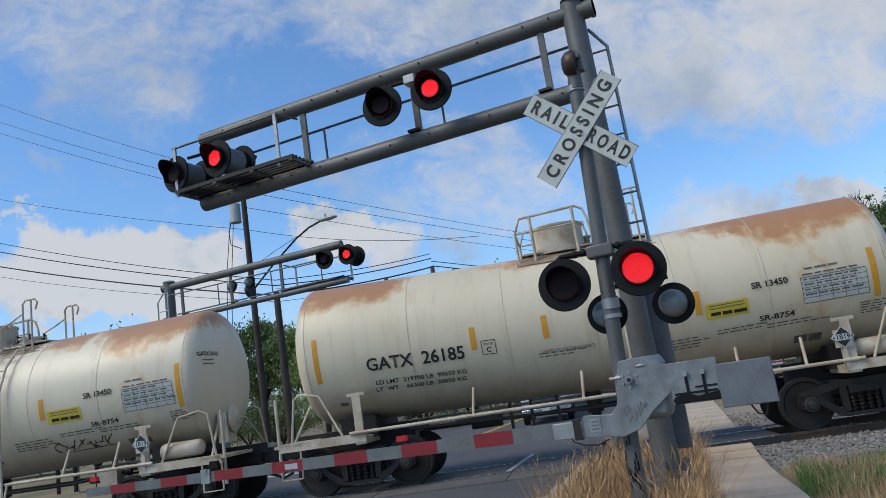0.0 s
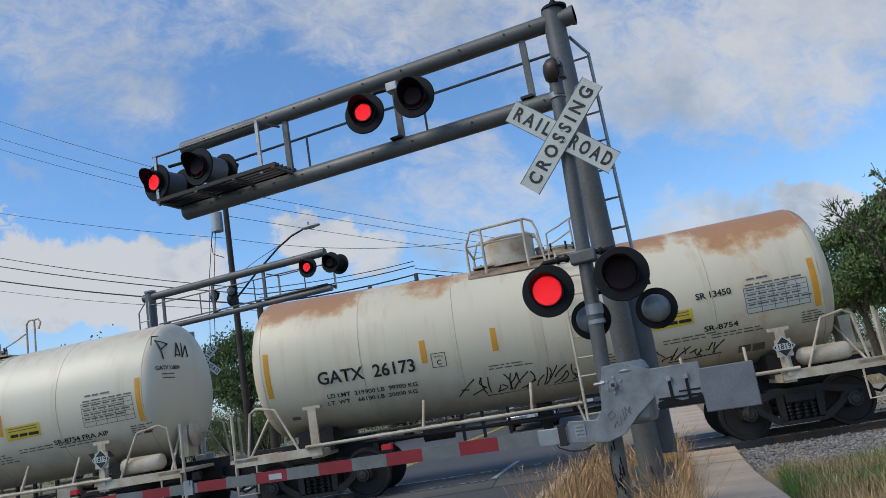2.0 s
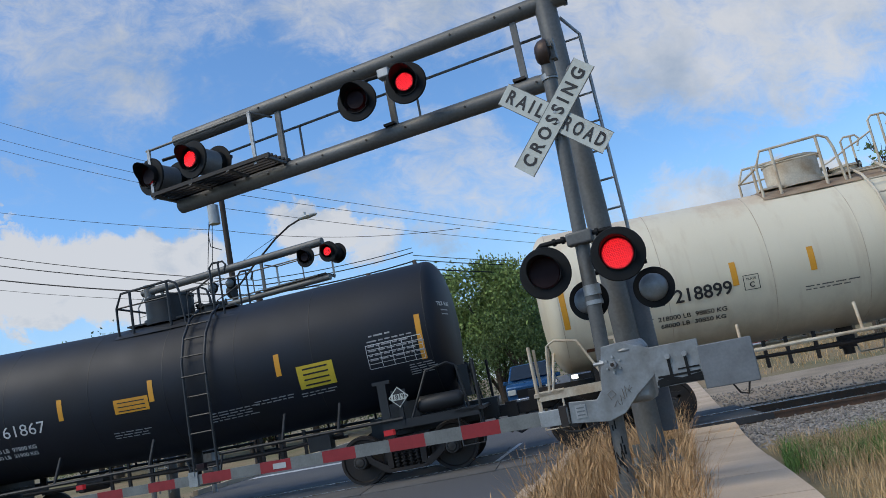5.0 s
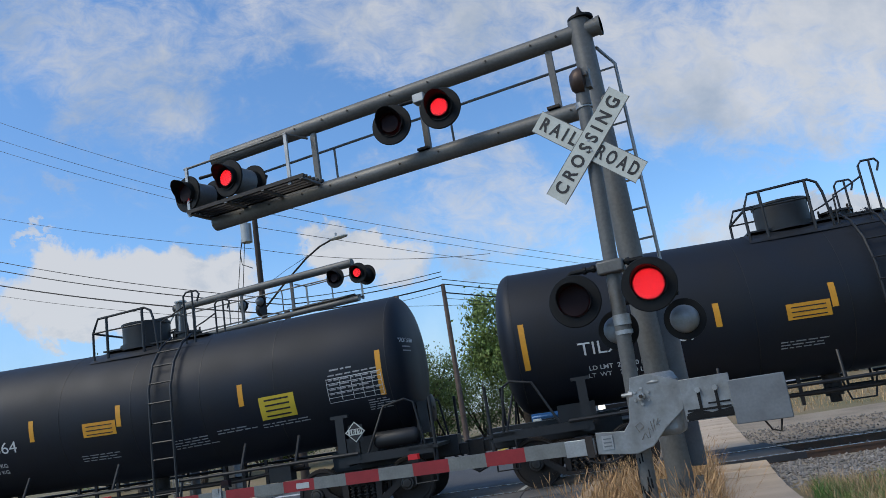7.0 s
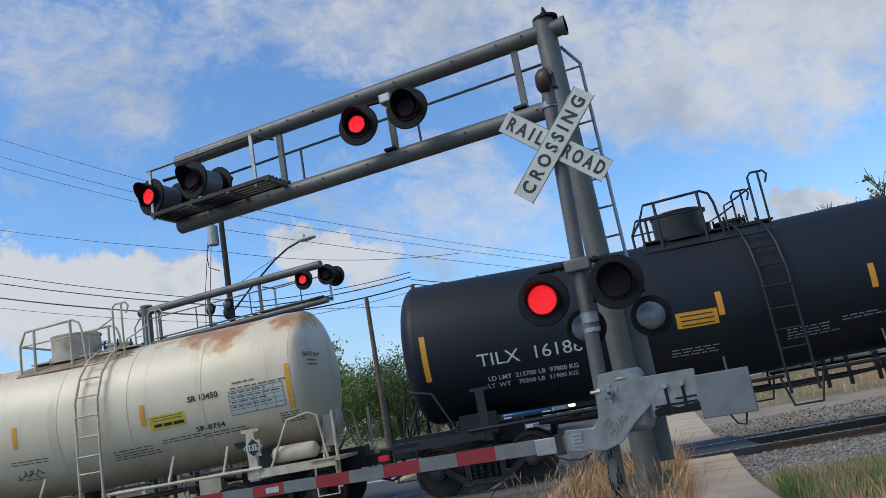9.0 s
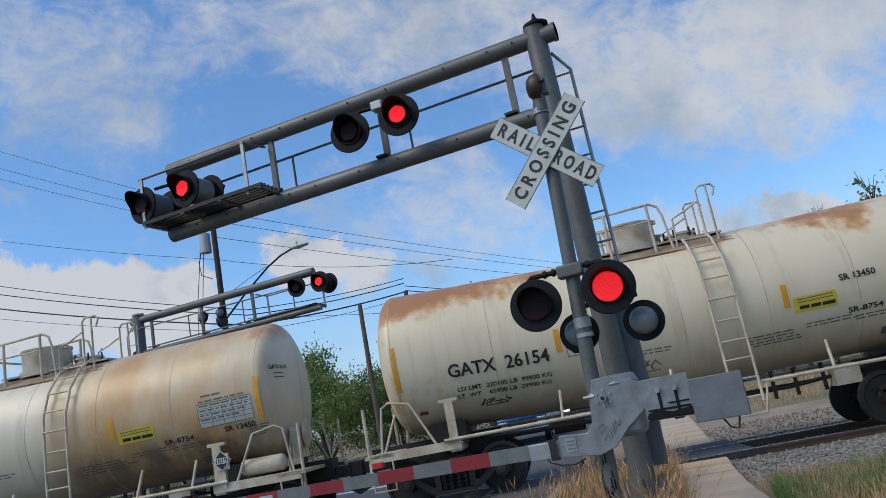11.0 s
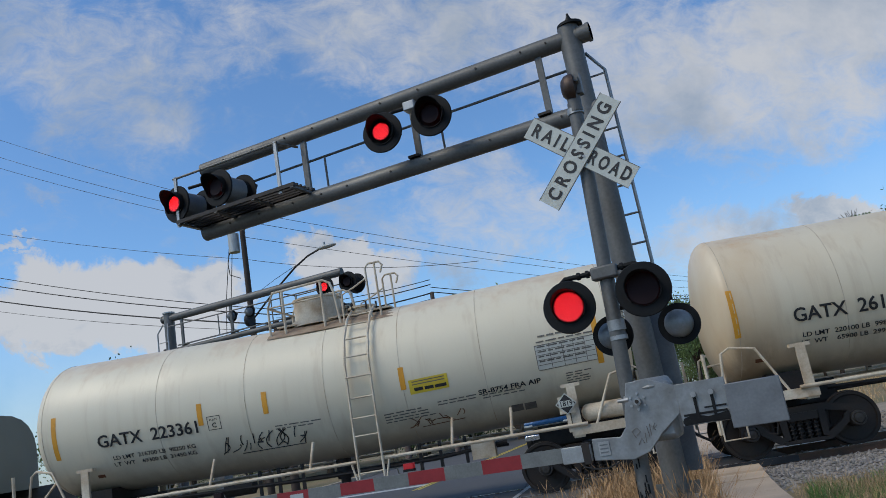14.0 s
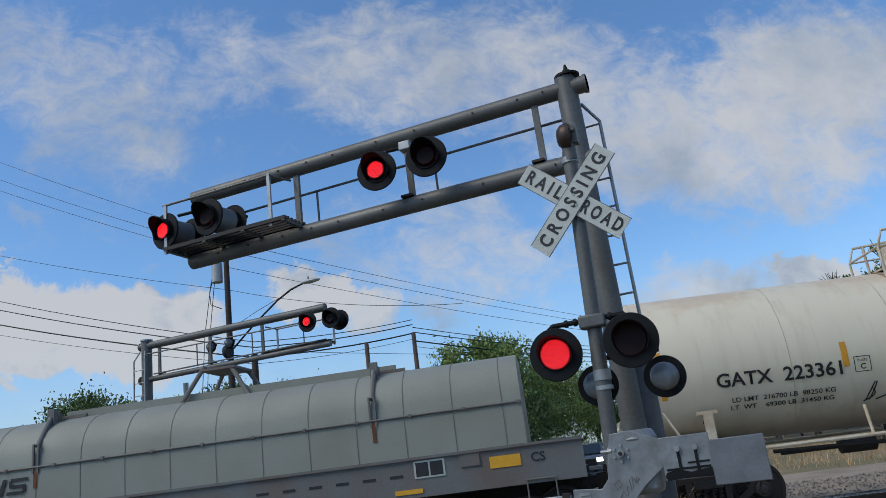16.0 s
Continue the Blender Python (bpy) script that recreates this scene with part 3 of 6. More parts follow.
# ---- plants ----
def blades(name, material, n, spots, h, w, lean, seed, label, heads=False):
    rng = random.Random(seed)
    g = Geo()
    for _ in range(n):
        x, y = spots(rng)
        z = gz(x, y) - 0.14
        hh = rng.uniform(*h) * (0.55 + 0.9 * max(0, noise.noise(Vector((x * 1.3, y * 1.3, seed))) + 0.35))
        a = rng.uniform(0, 6.283)
        ln = rng.uniform(*lean) * hh
        d = Vector((math.cos(a), math.sin(a), 0))
        s = Vector((-d.y, d.x, 0)) * rng.uniform(*w)
        p0, p1, p2 = Vector((x, y, z)), Vector((x, y, z + hh * 0.6)) + d * ln * 0.35, Vector((x, y, z + hh)) + d * ln
        g.add([p0 - s, p0 + s, p1 + s * 0.8, p1 - s * 0.8, p2], [(0, 1, 2, 3), (3, 2, 4)])
        if heads and rng.random() < 0.5:
            q = (p2 - p1).normalized()
            g.add([p2 - q * 0.13, p2 - q * 0.06 + s * 2.2, p2 + q * 0.03, p2 - q * 0.06 - s * 2.2], [(0, 1, 2, 3)])
    return tagged(part(name, g, material, smooth=0), label, "grass", kind="stuff")


def tree(x, y, h, crown_r, seed, leaf="leaf", n=2600, trunk_h=0.35, bare=False, label="leafy green tree behind the tracks"):
    rng = random.Random(seed)
    z0 = gz(x, y) - 0.2
    t = thing("tree", Matrix.Translation((x, y, z0)), label, "tree", "trees beyond the tracks")
    g = Geo()
    r0 = 0.025 * h + 0.05
    th = h * trunk_h
    top = Vector((rng.uniform(-.3, .3), rng.uniform(-.3, .3), th))
    g.tube((0, 0, 0), top, r0, 10, r0 * 0.7)
    ends = []
    for i in range(7):
        a = i * 0.9 + rng.random()
        e = top + Vector((math.cos(a) * crown_r * 0.6, math.sin(a) * crown_r * 0.6, (h - th) * rng.uniform(0.35, 0.85)))
        mid = top.lerp(e, 0.5) + Vector((0, 0, 0.08 * h))
        g.tube(top, mid, r0 * 0.5, 7, r0 * 0.3)
        g.tube(mid, e, r0 * 0.3, 6, r0 * 0.08)
        ends += [mid, e]
        for k in range(5 if bare else 2):
            a2, q = rng.uniform(0, 6.28), mid.lerp(e, rng.uniform(0.1, 0.9))
            e2 = q + Vector((math.cos(a2), math.sin(a2), rng.uniform(0.2, 1.4))) * crown_r * 0.3
            g.tube(q, e2, r0 * 0.12, 5, r0 * 0.03)
            ends.append(e2)
            if bare:
                for _ in range(4):
                    g.tube(q.lerp(e2, rng.uniform(.3, 1)), e2 + Vector((rng.uniform(-1, 1), rng.uniform(-1, 1), rng.uniform(0, 1.2))) * crown_r * 0.16, r0 * 0.085, 4, r0 * 0.04)
    part("trunk", g, "bark", t)
    g = Geo()
    clumps = []
    for i in range(60):
        a, b = rng.uniform(0, 6.283), rng.uniform(-0.75, 1)
        rr = crown_r * (0.55 + 0.45 * rng.random()) * (0.5 if i % 4 == 0 else 1) * math.sqrt(max(0.05, 1 - b * b * 0.8))
        clumps.append((Vector((math.cos(a) * rr, math.sin(a) * rr, th + (h - th) * (0.5 + 0.45 * b))), crown_r * rng.uniform(0.16, 0.34)))
    size = max(0.05, 0.0115 * h)
    for _ in range(int(n * 4.6) if not bare else n):
        c, cr = clumps[rng.randrange(len(clumps))] if not bare else (ends[rng.randrange(len(ends))], crown_r * 0.1)
        d = Vector((rng.gauss(0, 1), rng.gauss(0, 1), rng.gauss(0, 0.8))) * cr * 0.55
        p = c + d
        q = Euler((rng.uniform(0, 6.3), rng.uniform(0, 6.3), rng.uniform(0, 6.3))).to_matrix()
        s = size * rng.uniform(0.6, 1.5)
        g.add([p + q @ Vector(v) * s for v in ((-1, 0, 0), (0, -0.55, 0.15), (1, 0, 0), (0, 0.55, 0.15))], [(0, 1, 2, 3)])
    part("crown", g, leaf, t, smooth=0)
    return t


# ---- crossing signals ----
FLASH = []


def lamp_head(parent, m, name="lamp_head", lit=0, facing=1, lens_r=0.148, dark=False):
    """A flashing light: black background disc, visor, housing and a lens carrier that turns its lit or its dark side to the road. lit: 0 or 1, which beat it shows; facing -1: the back is turned to the road."""
    g = Geo().lathe([(-0.012, 0.256), (0.0, 0.258), (0.012, 0.25)], Matrix.Rotation(radians(-90), 4, "Z"), 40)
    disc = part(name, g, "black", parent, "black round signal head with a hooded red lens", m @ Matrix.Rotation(0 if facing > 0 else math.pi, 4, "Z"))
    g = Geo()
    n = 24
    vs, fs = [], []
    for i in range(n + 1):
        a = radians(-40 + 260 * i / n)
        for r, d in ((0.165, 0.0), (0.168, 0.07 + 0.15 * max(0, math.sin(a))), (0.160, 0.07 + 0.15 * max(0, math.sin(a))), (0.157, 0.0)):
            vs.append((r * math.cos(a), -0.012 - d, r * math.sin(a)))
    for i in range(n):
        for j in range(3):
            fs.append((i * 4 + j, i * 4 + 4 + j, i * 4 + 5 + j, i * 4 + 1 + j))
    part("visor", g.add(vs, fs), "black", disc)
    part("housing", Geo().lathe([(0.01, 0.175), (0.09, 0.17), (0.16, 0.14), (0.20, 0.09), (0.215, 0.02)], Matrix.Rotation(radians(90), 4, "Z"), 28), "silver" if facing < 0 and not dark else "black", disc, "grey domed lamp housing" if not dark else "")
    part("lens_rim", Geo().lathe([(0.012, 0.158), (0.03, 0.158), (0.03, 0.15), (0.012, 0.15)], Matrix.Rotation(radians(-90), 4, "Z"), 28), "black", disc)
    if facing > 0:
        g = Geo().lathe([(-0.004, lens_r - 0.004), (0.0, lens_r)], Matrix.Rotation(radians(90), 4, "Z"), 28)
        g.slot = 1
        g.lathe([(0.0, lens_r), (0.004, lens_r - 0.004)], Matrix.Rotation(radians(90), 4, "Z"), 28)
        rng_ = 9
        g.slot = 2
        for i in range(-rng_, rng_ + 1):
            for j in range(-rng_, rng_ + 1):
                x, z = (i + 0.5 * (j % 2)) * 0.0185, j * 0.016
                if x * x + z * z < (lens_r - 0.011) ** 2:
                    g.box((x, -0.007, z), (0.0085, 0.004, 0.0085))
        lens = part("lens", g, ("lens_lit", "lens_dark", "led"), disc, "red lens with a cluster of light points", Matrix.Translation((0, -0.045, 0)))
        FLASH.append((lens, lit))
    return disc


M["led"] = mat("light_points", (0.6, 0.05, 0.05), 0.3, 0, 0.1, 6, 60, 0, emit=(1.0, 0.012, 0.018, 2.2))


def crossbuck(parent, m):
    for k, (ang, text) in enumerate(((47.4, "CROSSING"), (-42, "RAIL ROAD"))):
        q = m @ Matrix.Translation((0, -0.012 * (1 - k), 0)) @ Matrix.Rotation(radians(-ang), 4, "Y")
        b = part("crossbuck_blade", Geo().box((0, 0, 0), (1.22, 0.006, 0.225)), "white", parent, "white crossbuck blade with black letters", q, bevel=0.002)
        part("blade_edge", Geo().box((0, 0.002, 0.1145), (1.225, 0.012, 0.006)).box((0, 0.002, -0.1145), (1.225, 0.012, 0.006)), "steel", b)
        up = Matrix.Translation((0, -0.006, 0)) @ Matrix.Rotation(radians(90), 4, "X")
        if k == 0:
            flat_text("C R O S S I N G", 0.19, "letter", b, up @ Matrix.Translation((0, -0.004, 0)), bold=0.006, width=1.08)
        else:
            flat_text("R A I L", 0.19, "letter", b, up @ Matrix.Translation((-0.345, -0.004, 0)), bold=0.006, width=0.42)
            flat_text("R O A D", 0.19, "letter", b, up @ Matrix.Translation((0.345, -0.004, 0)), bold=0.006, width=0.45)
    part("bolt", Geo().tube((0.02, -0.02, 0.05), (0.02, 0.02, 0.05), 0.014, 8).tube((0.03, -0.02, -0.06), (0.03, 0.02, -0.06), 0.014, 8), "galv", parent, m=m)


def gate_signal():
    """The pole with crossbuck, lamps, bell and the lowered gate."""
    t = thing("crossing_signal", Matrix.Translation((-0.13, -0.95, 0)), "grey railroad crossing signal pole with crossbuck, lamps and lowered gate", "crossing signal")
    lean = Matrix.Rotation(math.atan2(0.146, 4.06), 4, "Y")
    def at(x, y, z):
        return Matrix.Translation((x + 0.13, y + 0.95, z))
    part("pole", Geo().tube((0, 0, -0.1), lean @ Vector((0, 0, 4.2)), 0.072, 20), "steel", t, "grey painted steel pole")
    part("base", Geo().tube((0, 0, -0.15), (0, 0, 0.10), 0.12, 16, 0.10).box((0, 0, -0.14), (0.42, 0.42, 0.1)), "steel", t)
    for dx, dy in ((-.15, -.15), (.15, -.15), (-.15, .15), (.15, .15)):
        part("bolt", Geo().tube((dx, dy, -0.12), (dx, dy, 0.02), 0.022, 8), "galv", t)
    rng = random.Random(6)
    for k in range(26):
        a, z = rng.uniform(3.4, 5.9), rng.uniform(0.22, 0.85)
        part("scuff", Geo().box((0, 0, 0), (0.012, 0.004, rng.uniform(0.03, 0.10))), "black", t, m=Matrix.Translation((0.036 * z / 1.0 + 0.0735 * math.cos(a), 0.0735 * math.sin(a), z)) @ Matrix.Rotation(a + math.pi / 2, 4, "Z"))
    crossbuck(t, at(-0.012, -1.05, 3.645))
    # bell on top
    b = part("bell", Geo().lathe([(-0.10, 0.03), (-0.09, 0.08), (-0.05, 0.125), (0.0, 0.14), (0.03, 0.14), (0.035, 0.10), (0.06, 0.05)], Matrix.Rotation(radians(12), 4, "Z"), 28), "bell", t, "dark red-brown crossing bell", at(0.03, -1.0, 4.35))
    part("bell_bracket", Geo().tube((0, 0.03, -0.26), (0, 0.03, -0.08), 0.07, 16).box((0.07, 0.03, 0.02), (0.08, 0.10, 0.22)).box((0.07, -0.04, 0.05), (0.05, 0.05, 0.05)), "steel", b)
    part("clamp", Geo().tube((0, 0, -0.03), (0, 0, 0.03), 0.085, 16), "galv", t, m=at(0.015, -0.95, 4.10))
    # front lamps
    part("junction_box", Geo().box((0, 0, 0), (0.26, 0.13, 0.13)), "steel", t, m=at(-0.04, -1.0, 2.415), bevel=0.02)
    for bend in ([(-0.44, -0.02, -0.02), (-0.40, 0, 0.02), (-0.1, 0, 0.02)], [(0.1, 0, 0.02), (0.30, 0, 0.02), (0.34, -0.02, -0.03)]):
        part("crossarm", Geo().path(bend, 0.026, 10), "black", t, m=at(-0.04, -1.0, 2.415))
    for dx in (-0.26, -0.17, 0.17):
        part("pipe_collar", Geo().tube((dx - 0.015, 0, 0.02), (dx + 0.015, 0, 0.02), 0.038, 10), "black", t, m=at(-0.04, -1.0, 2.415))
    lamp_head(t, at(-0.432, -1.08, 2.15) @ Matrix.Rotation(radians(4), 4, "Z"), lit=0)
    lamp_head(t, at(0.30, -1.14, 2.16) @ Matrix.Rotation(radians(4), 4, "Z"), lit=1)
    # lamps that face the other way
    part("clamp", Geo().tube((0, 0, -0.10), (0, 0, 0.0), 0.085, 16).tube((0, 0, -0.19), (0, 0, -0.15), 0.085, 16), "galv", t, m=at(-0.05, -0.95, 1.95))
    lamp_head(t, at(-0.15, -0.70, 1.83) @ Matrix.Diagonal((0.78, 0.9, 0.78, 1)), facing=-1)
    lamp_head(t, at(0.49, -0.66, 1.82) @ Matrix.Diagonal((0.78, 0.9, 0.78, 1)), facing=-1)
    part("crossarm", Geo().path([(-0.17, 0, 0), (0.49, 0, 0)], 0.026, 10), "black", t, m=at(0, -0.72, 2.08))
    # gate mechanism
    hx, hy, hz = 0.022, -1.12, 1.17
    hm = at(hx, hy, hz) @ Matrix.Diagonal((0.93, 1, 0.95, 1))
    g = part("gate_mechanism", Geo().box((0.13, 0.18, -0.12), (0.40, 0.30, 0.56)), "silver", t, "silver cast gate mechanism housing", hm, bevel=0.06)
    part("cover", Geo().tube((0.13, 0.19, 0.10), (0.13, 0.19, 0.20), 0.22, 24, 0.17), "silver", g, bevel=0.02)
    part("side_arm", Geo().prism([(-.084, .188), (.10, .20), (.40, .086), (.37, -.17), (.17, -.32), (.02, -.47), (-.154, -.526), (-.54, -.486), (-.53, -.28), (-.24, -.30), (-.17, -.22), (-.148, -.08)][::-1], -0.012, 0.012), "silver", g, "silver curved gate support arm with scratched graffiti", Matrix.Translation((0, 0, 0)), bevel=0.006)
    part("hub", Geo().tube((0, -0.06, 0), (0, 0.0, 0), 0.036, 14), "galv", g)
    part("hub_nut", Geo().tube((0, -0.075, 0), (0, -0.055, 0), 0.02, 6), "darksteel", g)
    for i in range(6):
        a = radians(60 * i + 25)
        part("bolt", Geo().tube((0.075 * math.cos(a), -0.026, 0.075 * math.sin(a)), (0.075 * math.cos(a), 0, 0.075 * math.sin(a)), 0.014, 6), "galv", g)
    part("shaft", Geo().tube((-0.20, 0.02, 0.03), (-0.05, 0.02, 0.03), 0.02, 10).tube((-0.13, 0.02, 0.03), (-0.09, 0.02, 0.03), 0.04, 10), "galv", g)
    for pts in ([(-.07, -.33), (-.10, -.27), (-.05, -.24), (-.02, -.28), (-.06, -.31)], [(-.06, -.40), (-.02, -.34), (0, -.39)], [(.02, -.39), (.02, -.30), (.06, -.34), (.05, -.24)], [(.08, -.33), (.08, -.22), (.13, -.29)], [(.13, -.22), (.10, -.28), (.15, -.24)]):
        part("scratched_line", Geo().path([(x - 0.02, -0.014, z) for x, z in pts], 0.004, 5), "faintletter", g)
    part("cast_plate", Geo().box((-0.42, -0.016, -0.385), (0.11, 0.008, 0.13)), "galv", g)
    for k in range(3):
        part("cast_mark", Geo().box((-0.42, -0.021, -0.35 - 0.035 * k), (0.08, 0.004, 0.012)), "cwgrey", g)
    # counterweight side
    c = part("counterweight_arm", Geo().box((0.60, 0, -0.10), (0.46, 0.03, 0.39)), "silver", t, "grey steel counterweight arm with slots", hm, bevel=0.006)
    for dx in (0.53, 0.69):
        part("slot", Geo().box((dx, -0.018, -0.13), (0.028, 0.012, 0.22)), "black", c)
        part("bolt", Geo().tube((dx, -0.05, -0.02), (dx, 0, -0.02), 0.026, 8), "galv", c)
    for z0, z1, x0, x1 in ((-0.19, -0.21, 0.40, 0.80), (-0.24, -0.275, 0.38, 0.82), (-0.145, -0.16, 0.60, 0.80)):
        part("slot", Geo().box(((x0 + x1) / 2, -0.018, (z0 + z1) / 2), (x1 - x0, 0.01, z0 - z1)), "black", c)
    part("grease_smear", Geo().prism([(0.39, -0.225), (0.50, -0.20), (0.62, -0.235), (0.81, -0.21), (0.81, -0.29), (0.55, -0.285), (0.39, -0.295)][::-1], -0.0195, -0.017), "black", c)
    part("counterweight", Geo().box((1.06, 0.0, -0.175), (0.49, 0.09, 0.40)), "cwgrey", t, "plain grey steel counterweight block", hm, bevel=0.008)
    part("drain_chain", Geo().path([(1.2, 0.02, -0.37), (1.17, 0.02, -0.48), (1.10, 0.02, -0.46), (1.05, 0.02, -0.37)], 0.01, 6), "darksteel", t, m=hm)
    part("cable", Geo().path([(-.72, 0, -.42), (-.66, -.02, -.52), (-.55, -.03, -.56), (-.42, -.03, -.57), (-.30, -.02, -.53)], 0.008, 6), "wire", t, m=hm)
    # gate arm
    arm = part("gate_arm", Geo().box((-0.66, 0, -0.385), (0.28, 0.05, 0.15)), "galv", t, "red and white striped gate arm with lamps", at(hx, hy, hz), bevel=0.005)
    part("arm_clamp", Geo().box((-0.56, -0.005, -0.385), (0.07, 0.075, 0.19)), "darksteel", arm)
    x, k = -0.80, 0
    while x > -6.95:
        w = 0.41
        hgt = 0.135 - 0.035 * (-x - 0.8) / 6.2
        part("stripe", Geo().box((x - w / 2, 0, -0.375 + 0.006 * (x + 0.8)), (w, 0.036, hgt)), "red" if k % 2 else "greystripe", arm, "red sheeting" if k % 2 else "grey-white sheeting")
        x -= w
        k += 1
    part("joint_plate", Geo().box((-5.02, -0.025, -0.39), (0.13, 0.02, 0.16)).box((-5.02, -0.035, -0.33), (0.06, 0.02, 0.05)), "galv", arm)
    for dx in (-2.42, -4.9, -6.82):
        l = part("gate_lamp", Geo().box((dx, 0, -0.295), (0.13, 0.04, 0.025)), "black", arm)
        part("lens", Geo().box((dx, 0, -0.255), (0.11, 0.05, 0.055)), "lens_lit" if dx != -4.9 else "lens_dark", l, "red gate lamp lens")
    part("gate_sticker", Geo().box((-3.82, -0.021, -0.395), (0.17, 0.004, 0.06)), "transf", arm)
    return t


def cantilever(m, label, near=True):
    """A mast with two horizontal tubes over the road, walkway, ladder and lamps; the arm goes to -x."""
    t = thing("cantilever_signal", m, label, "crossing signal", "cantilevers over the road")
    lean = 0.03
    if near:
        part("mast", Geo().tube((lean, 0, 0.1), (-0.03, 0, 5.5), 0.132, 28, 0.125), "steel", t, "thick grey steel mast")
        part("base_plate", Geo().tube((lean, 0, -0.12), (lean, 0, 0.10), 0.27, 20).box((lean, 0, 0.11), (0.46, 0.46, 0.03)), "steel", t)
        for dx, dy in ((-.18, -.18), (.18, -.18), (-.18, .18), (.18, .18)):
            part("bolt", Geo().tube((lean + dx, dy, 0.1), (lean + dx, dy, 0.19), 0.025, 8), "galv", t)
        for a in range(4):
            q = Matrix.Rotation(radians(90 * a), 4, "Z")
            part("gusset", Geo().box((0, 0, 0), (0.10, 0.015, 0.2)), "steel", t, m=Matrix.Translation((lean, 0, 0.2)) @ q @ Matrix.Translation((0.17, 0, 0)))
    else:
        part("mast", Geo().tube((0, 0, -0.4), (0, 0, 5.5), 0.15, 24, 0.14), "steel", t, "thick grey steel mast")
    if not near:
        part("mast_cap", Geo().tube((0, 0, 5.5), (0, 0, 5.54), 0.165, 24), "galv", t)
    else:
        part("mast_cap", Geo().tube((0, 0, 5.5), (0, 0, 5.53), 0.15, 24).tube((0, 0, 5.53), (0, 0, 5.60), 0.06, 14, 0.045).tube((0, 0, 5.60), (0, 0, 5.68), 0.035, 8, 0.012), "black", t)
    zu, zl, xe = 5.365, 4.43, -5.62
    for z, x1 in ((zu, -5.55), (zl, xe)):
        thick = 0.104 if near or z == zu else 0.075
        tube = part("arm_tube", Geo().tube((0.22, 0, z), (x1 - (0 if near else 0.2), 0, z), thick, 20).tube((0.22, 0, z), (0.18, 0, z), 0.115, 20), "steel", t, "grey horizontal steel tube")
        for x in (-0.3, -0.62, -1.2, -2.0, -2.55, -3.2, -3.6, -4.05, -4.6, -5.1):
            part("bolt", Geo().tube((x, -0.118, z), (x, -0.09, z), 0.013, 6), "darksteel", tube)
    for x in (-0.447, -2.165, -3.83):
        part("upright", Geo().box((x, 0, (zu + zl) / 2), (0.075, 0.05, zu - zl)), "steel", t)
        part("foot_bracket", Geo().box((x - 0.05, -0.05, zl + 0.115), (0.15, 0.08, 0.03)), "darksteel", t)
    part("stringer", Geo().box((-2.9, 0.06, zl + 0.115), (5.2, 0.05, 0.03)), "steel", t)
    part("handrail", Geo().tube((-0.17, 0.22, 5.09), (-5.4, 0.22, 5.05), 0.018, 8), "steel", t)
    for x in (-1.9, -3.66, -5.2):
        part("rail_post", Geo().tube((x, 0.22, zl + 0.08), (x, 0.22, 5.07), 0.016, 8), "steel", t)
    # walkway
    w = part("walkway", Geo().box((-4.72, -0.47, 4.53), (1.95, 0.045, 0.05)).box((-4.72, -0.02, 4.55), (1.95, 0.045, 0.05)), "darksteel", t, "dark open grate walkway")
    for i in range(5):
        part("slat", Geo().box((-4.72, -0.40 + i * 0.085, 4.545), (1.95, 0.03, 0.03)), "darksteel", w)
    for x in (-5.66, -5.02, -4.4, -3.78):
        part("cross_bearer", Geo().box((x, -0.26, 4.505), (0.05, 0.46, 0.03)), "steel", w)
    for x in (-5.68, -3.98):
        part("walkway_post", Geo().box((x, -0.45, 4.83), (0.045, 0.03, 0.72)), "galv", t)
    part("top_rail", Geo().tube((-5.72, -0.45, 5.17), (-3.95, -0.45, 5.17), 0.017, 8).tube((-3.98, -0.45, 5.17), (-3.9, -0.05, 5.2), 0.017, 8), "steel", t)
    if near:
        j = part("junction_box", Geo().box((-2.12, -0.14, 5.16), (0.16, 0.14, 0.12)), "galv", t, bevel=0.015)
        part("crossarm", Geo().path([(-2.44, -0.22, 5.10), (-2.36, -0.16, 5.16), (-2.2, -0.14, 5.16)], 0.024, 8), "black", t)
        part("crossarm", Geo().path([(-2.04, -0.14, 5.14), (-1.85, -0.2, 5.08)], 0.024, 8), "black", t)
        lamp_head(t, Matrix.Translation((-2.43, -0.42, 4.825)) @ Matrix.Rotation(radians(6), 4, "Z"), lit=0, lens_r=0.112)
        lamp_head(t, Matrix.Translation((-1.75, -0.44, 4.82)) @ Matrix.Rotation(radians(6), 4, "Z"), lit=1, lens_r=0.112)
        for x, z, turn, lit in ((-4.98, 4.84, -6, 1), (-5.71, 4.81, -9, 0)):
            q = Matrix.Translation((x, -0.43, z)) @ Matrix.Rotation(radians(turn), 4, "Z")
            lamp_head(t, q, lit=lit, lens_r=0.112)
            lamp_head(t, q @ Matrix.Translation((0, 0.46, 0.02)), facing=-1, dark=True)
            part("lamp_sleeve", Geo().lathe([(0.06, 0.185), (0.36, 0.185), (0.36, 0.165), (0.06, 0.165)], Matrix.Rotation(radians(90), 4, "Z"), 28), "cwgrey", t, "grey sleeve between two lamps", q)
        part("crossarm", Geo().path([(-5.68, -0.2, 5.09), (-5.3, -0.1, 5.12), (-4.98, -0.2, 5.09)], 0.024, 8), "black", t)
        part("lamp_post", Geo().path([(-5.3, -0.1, 5.1), (-5.3, 0, zl)], 0.03, 8), "black", t)
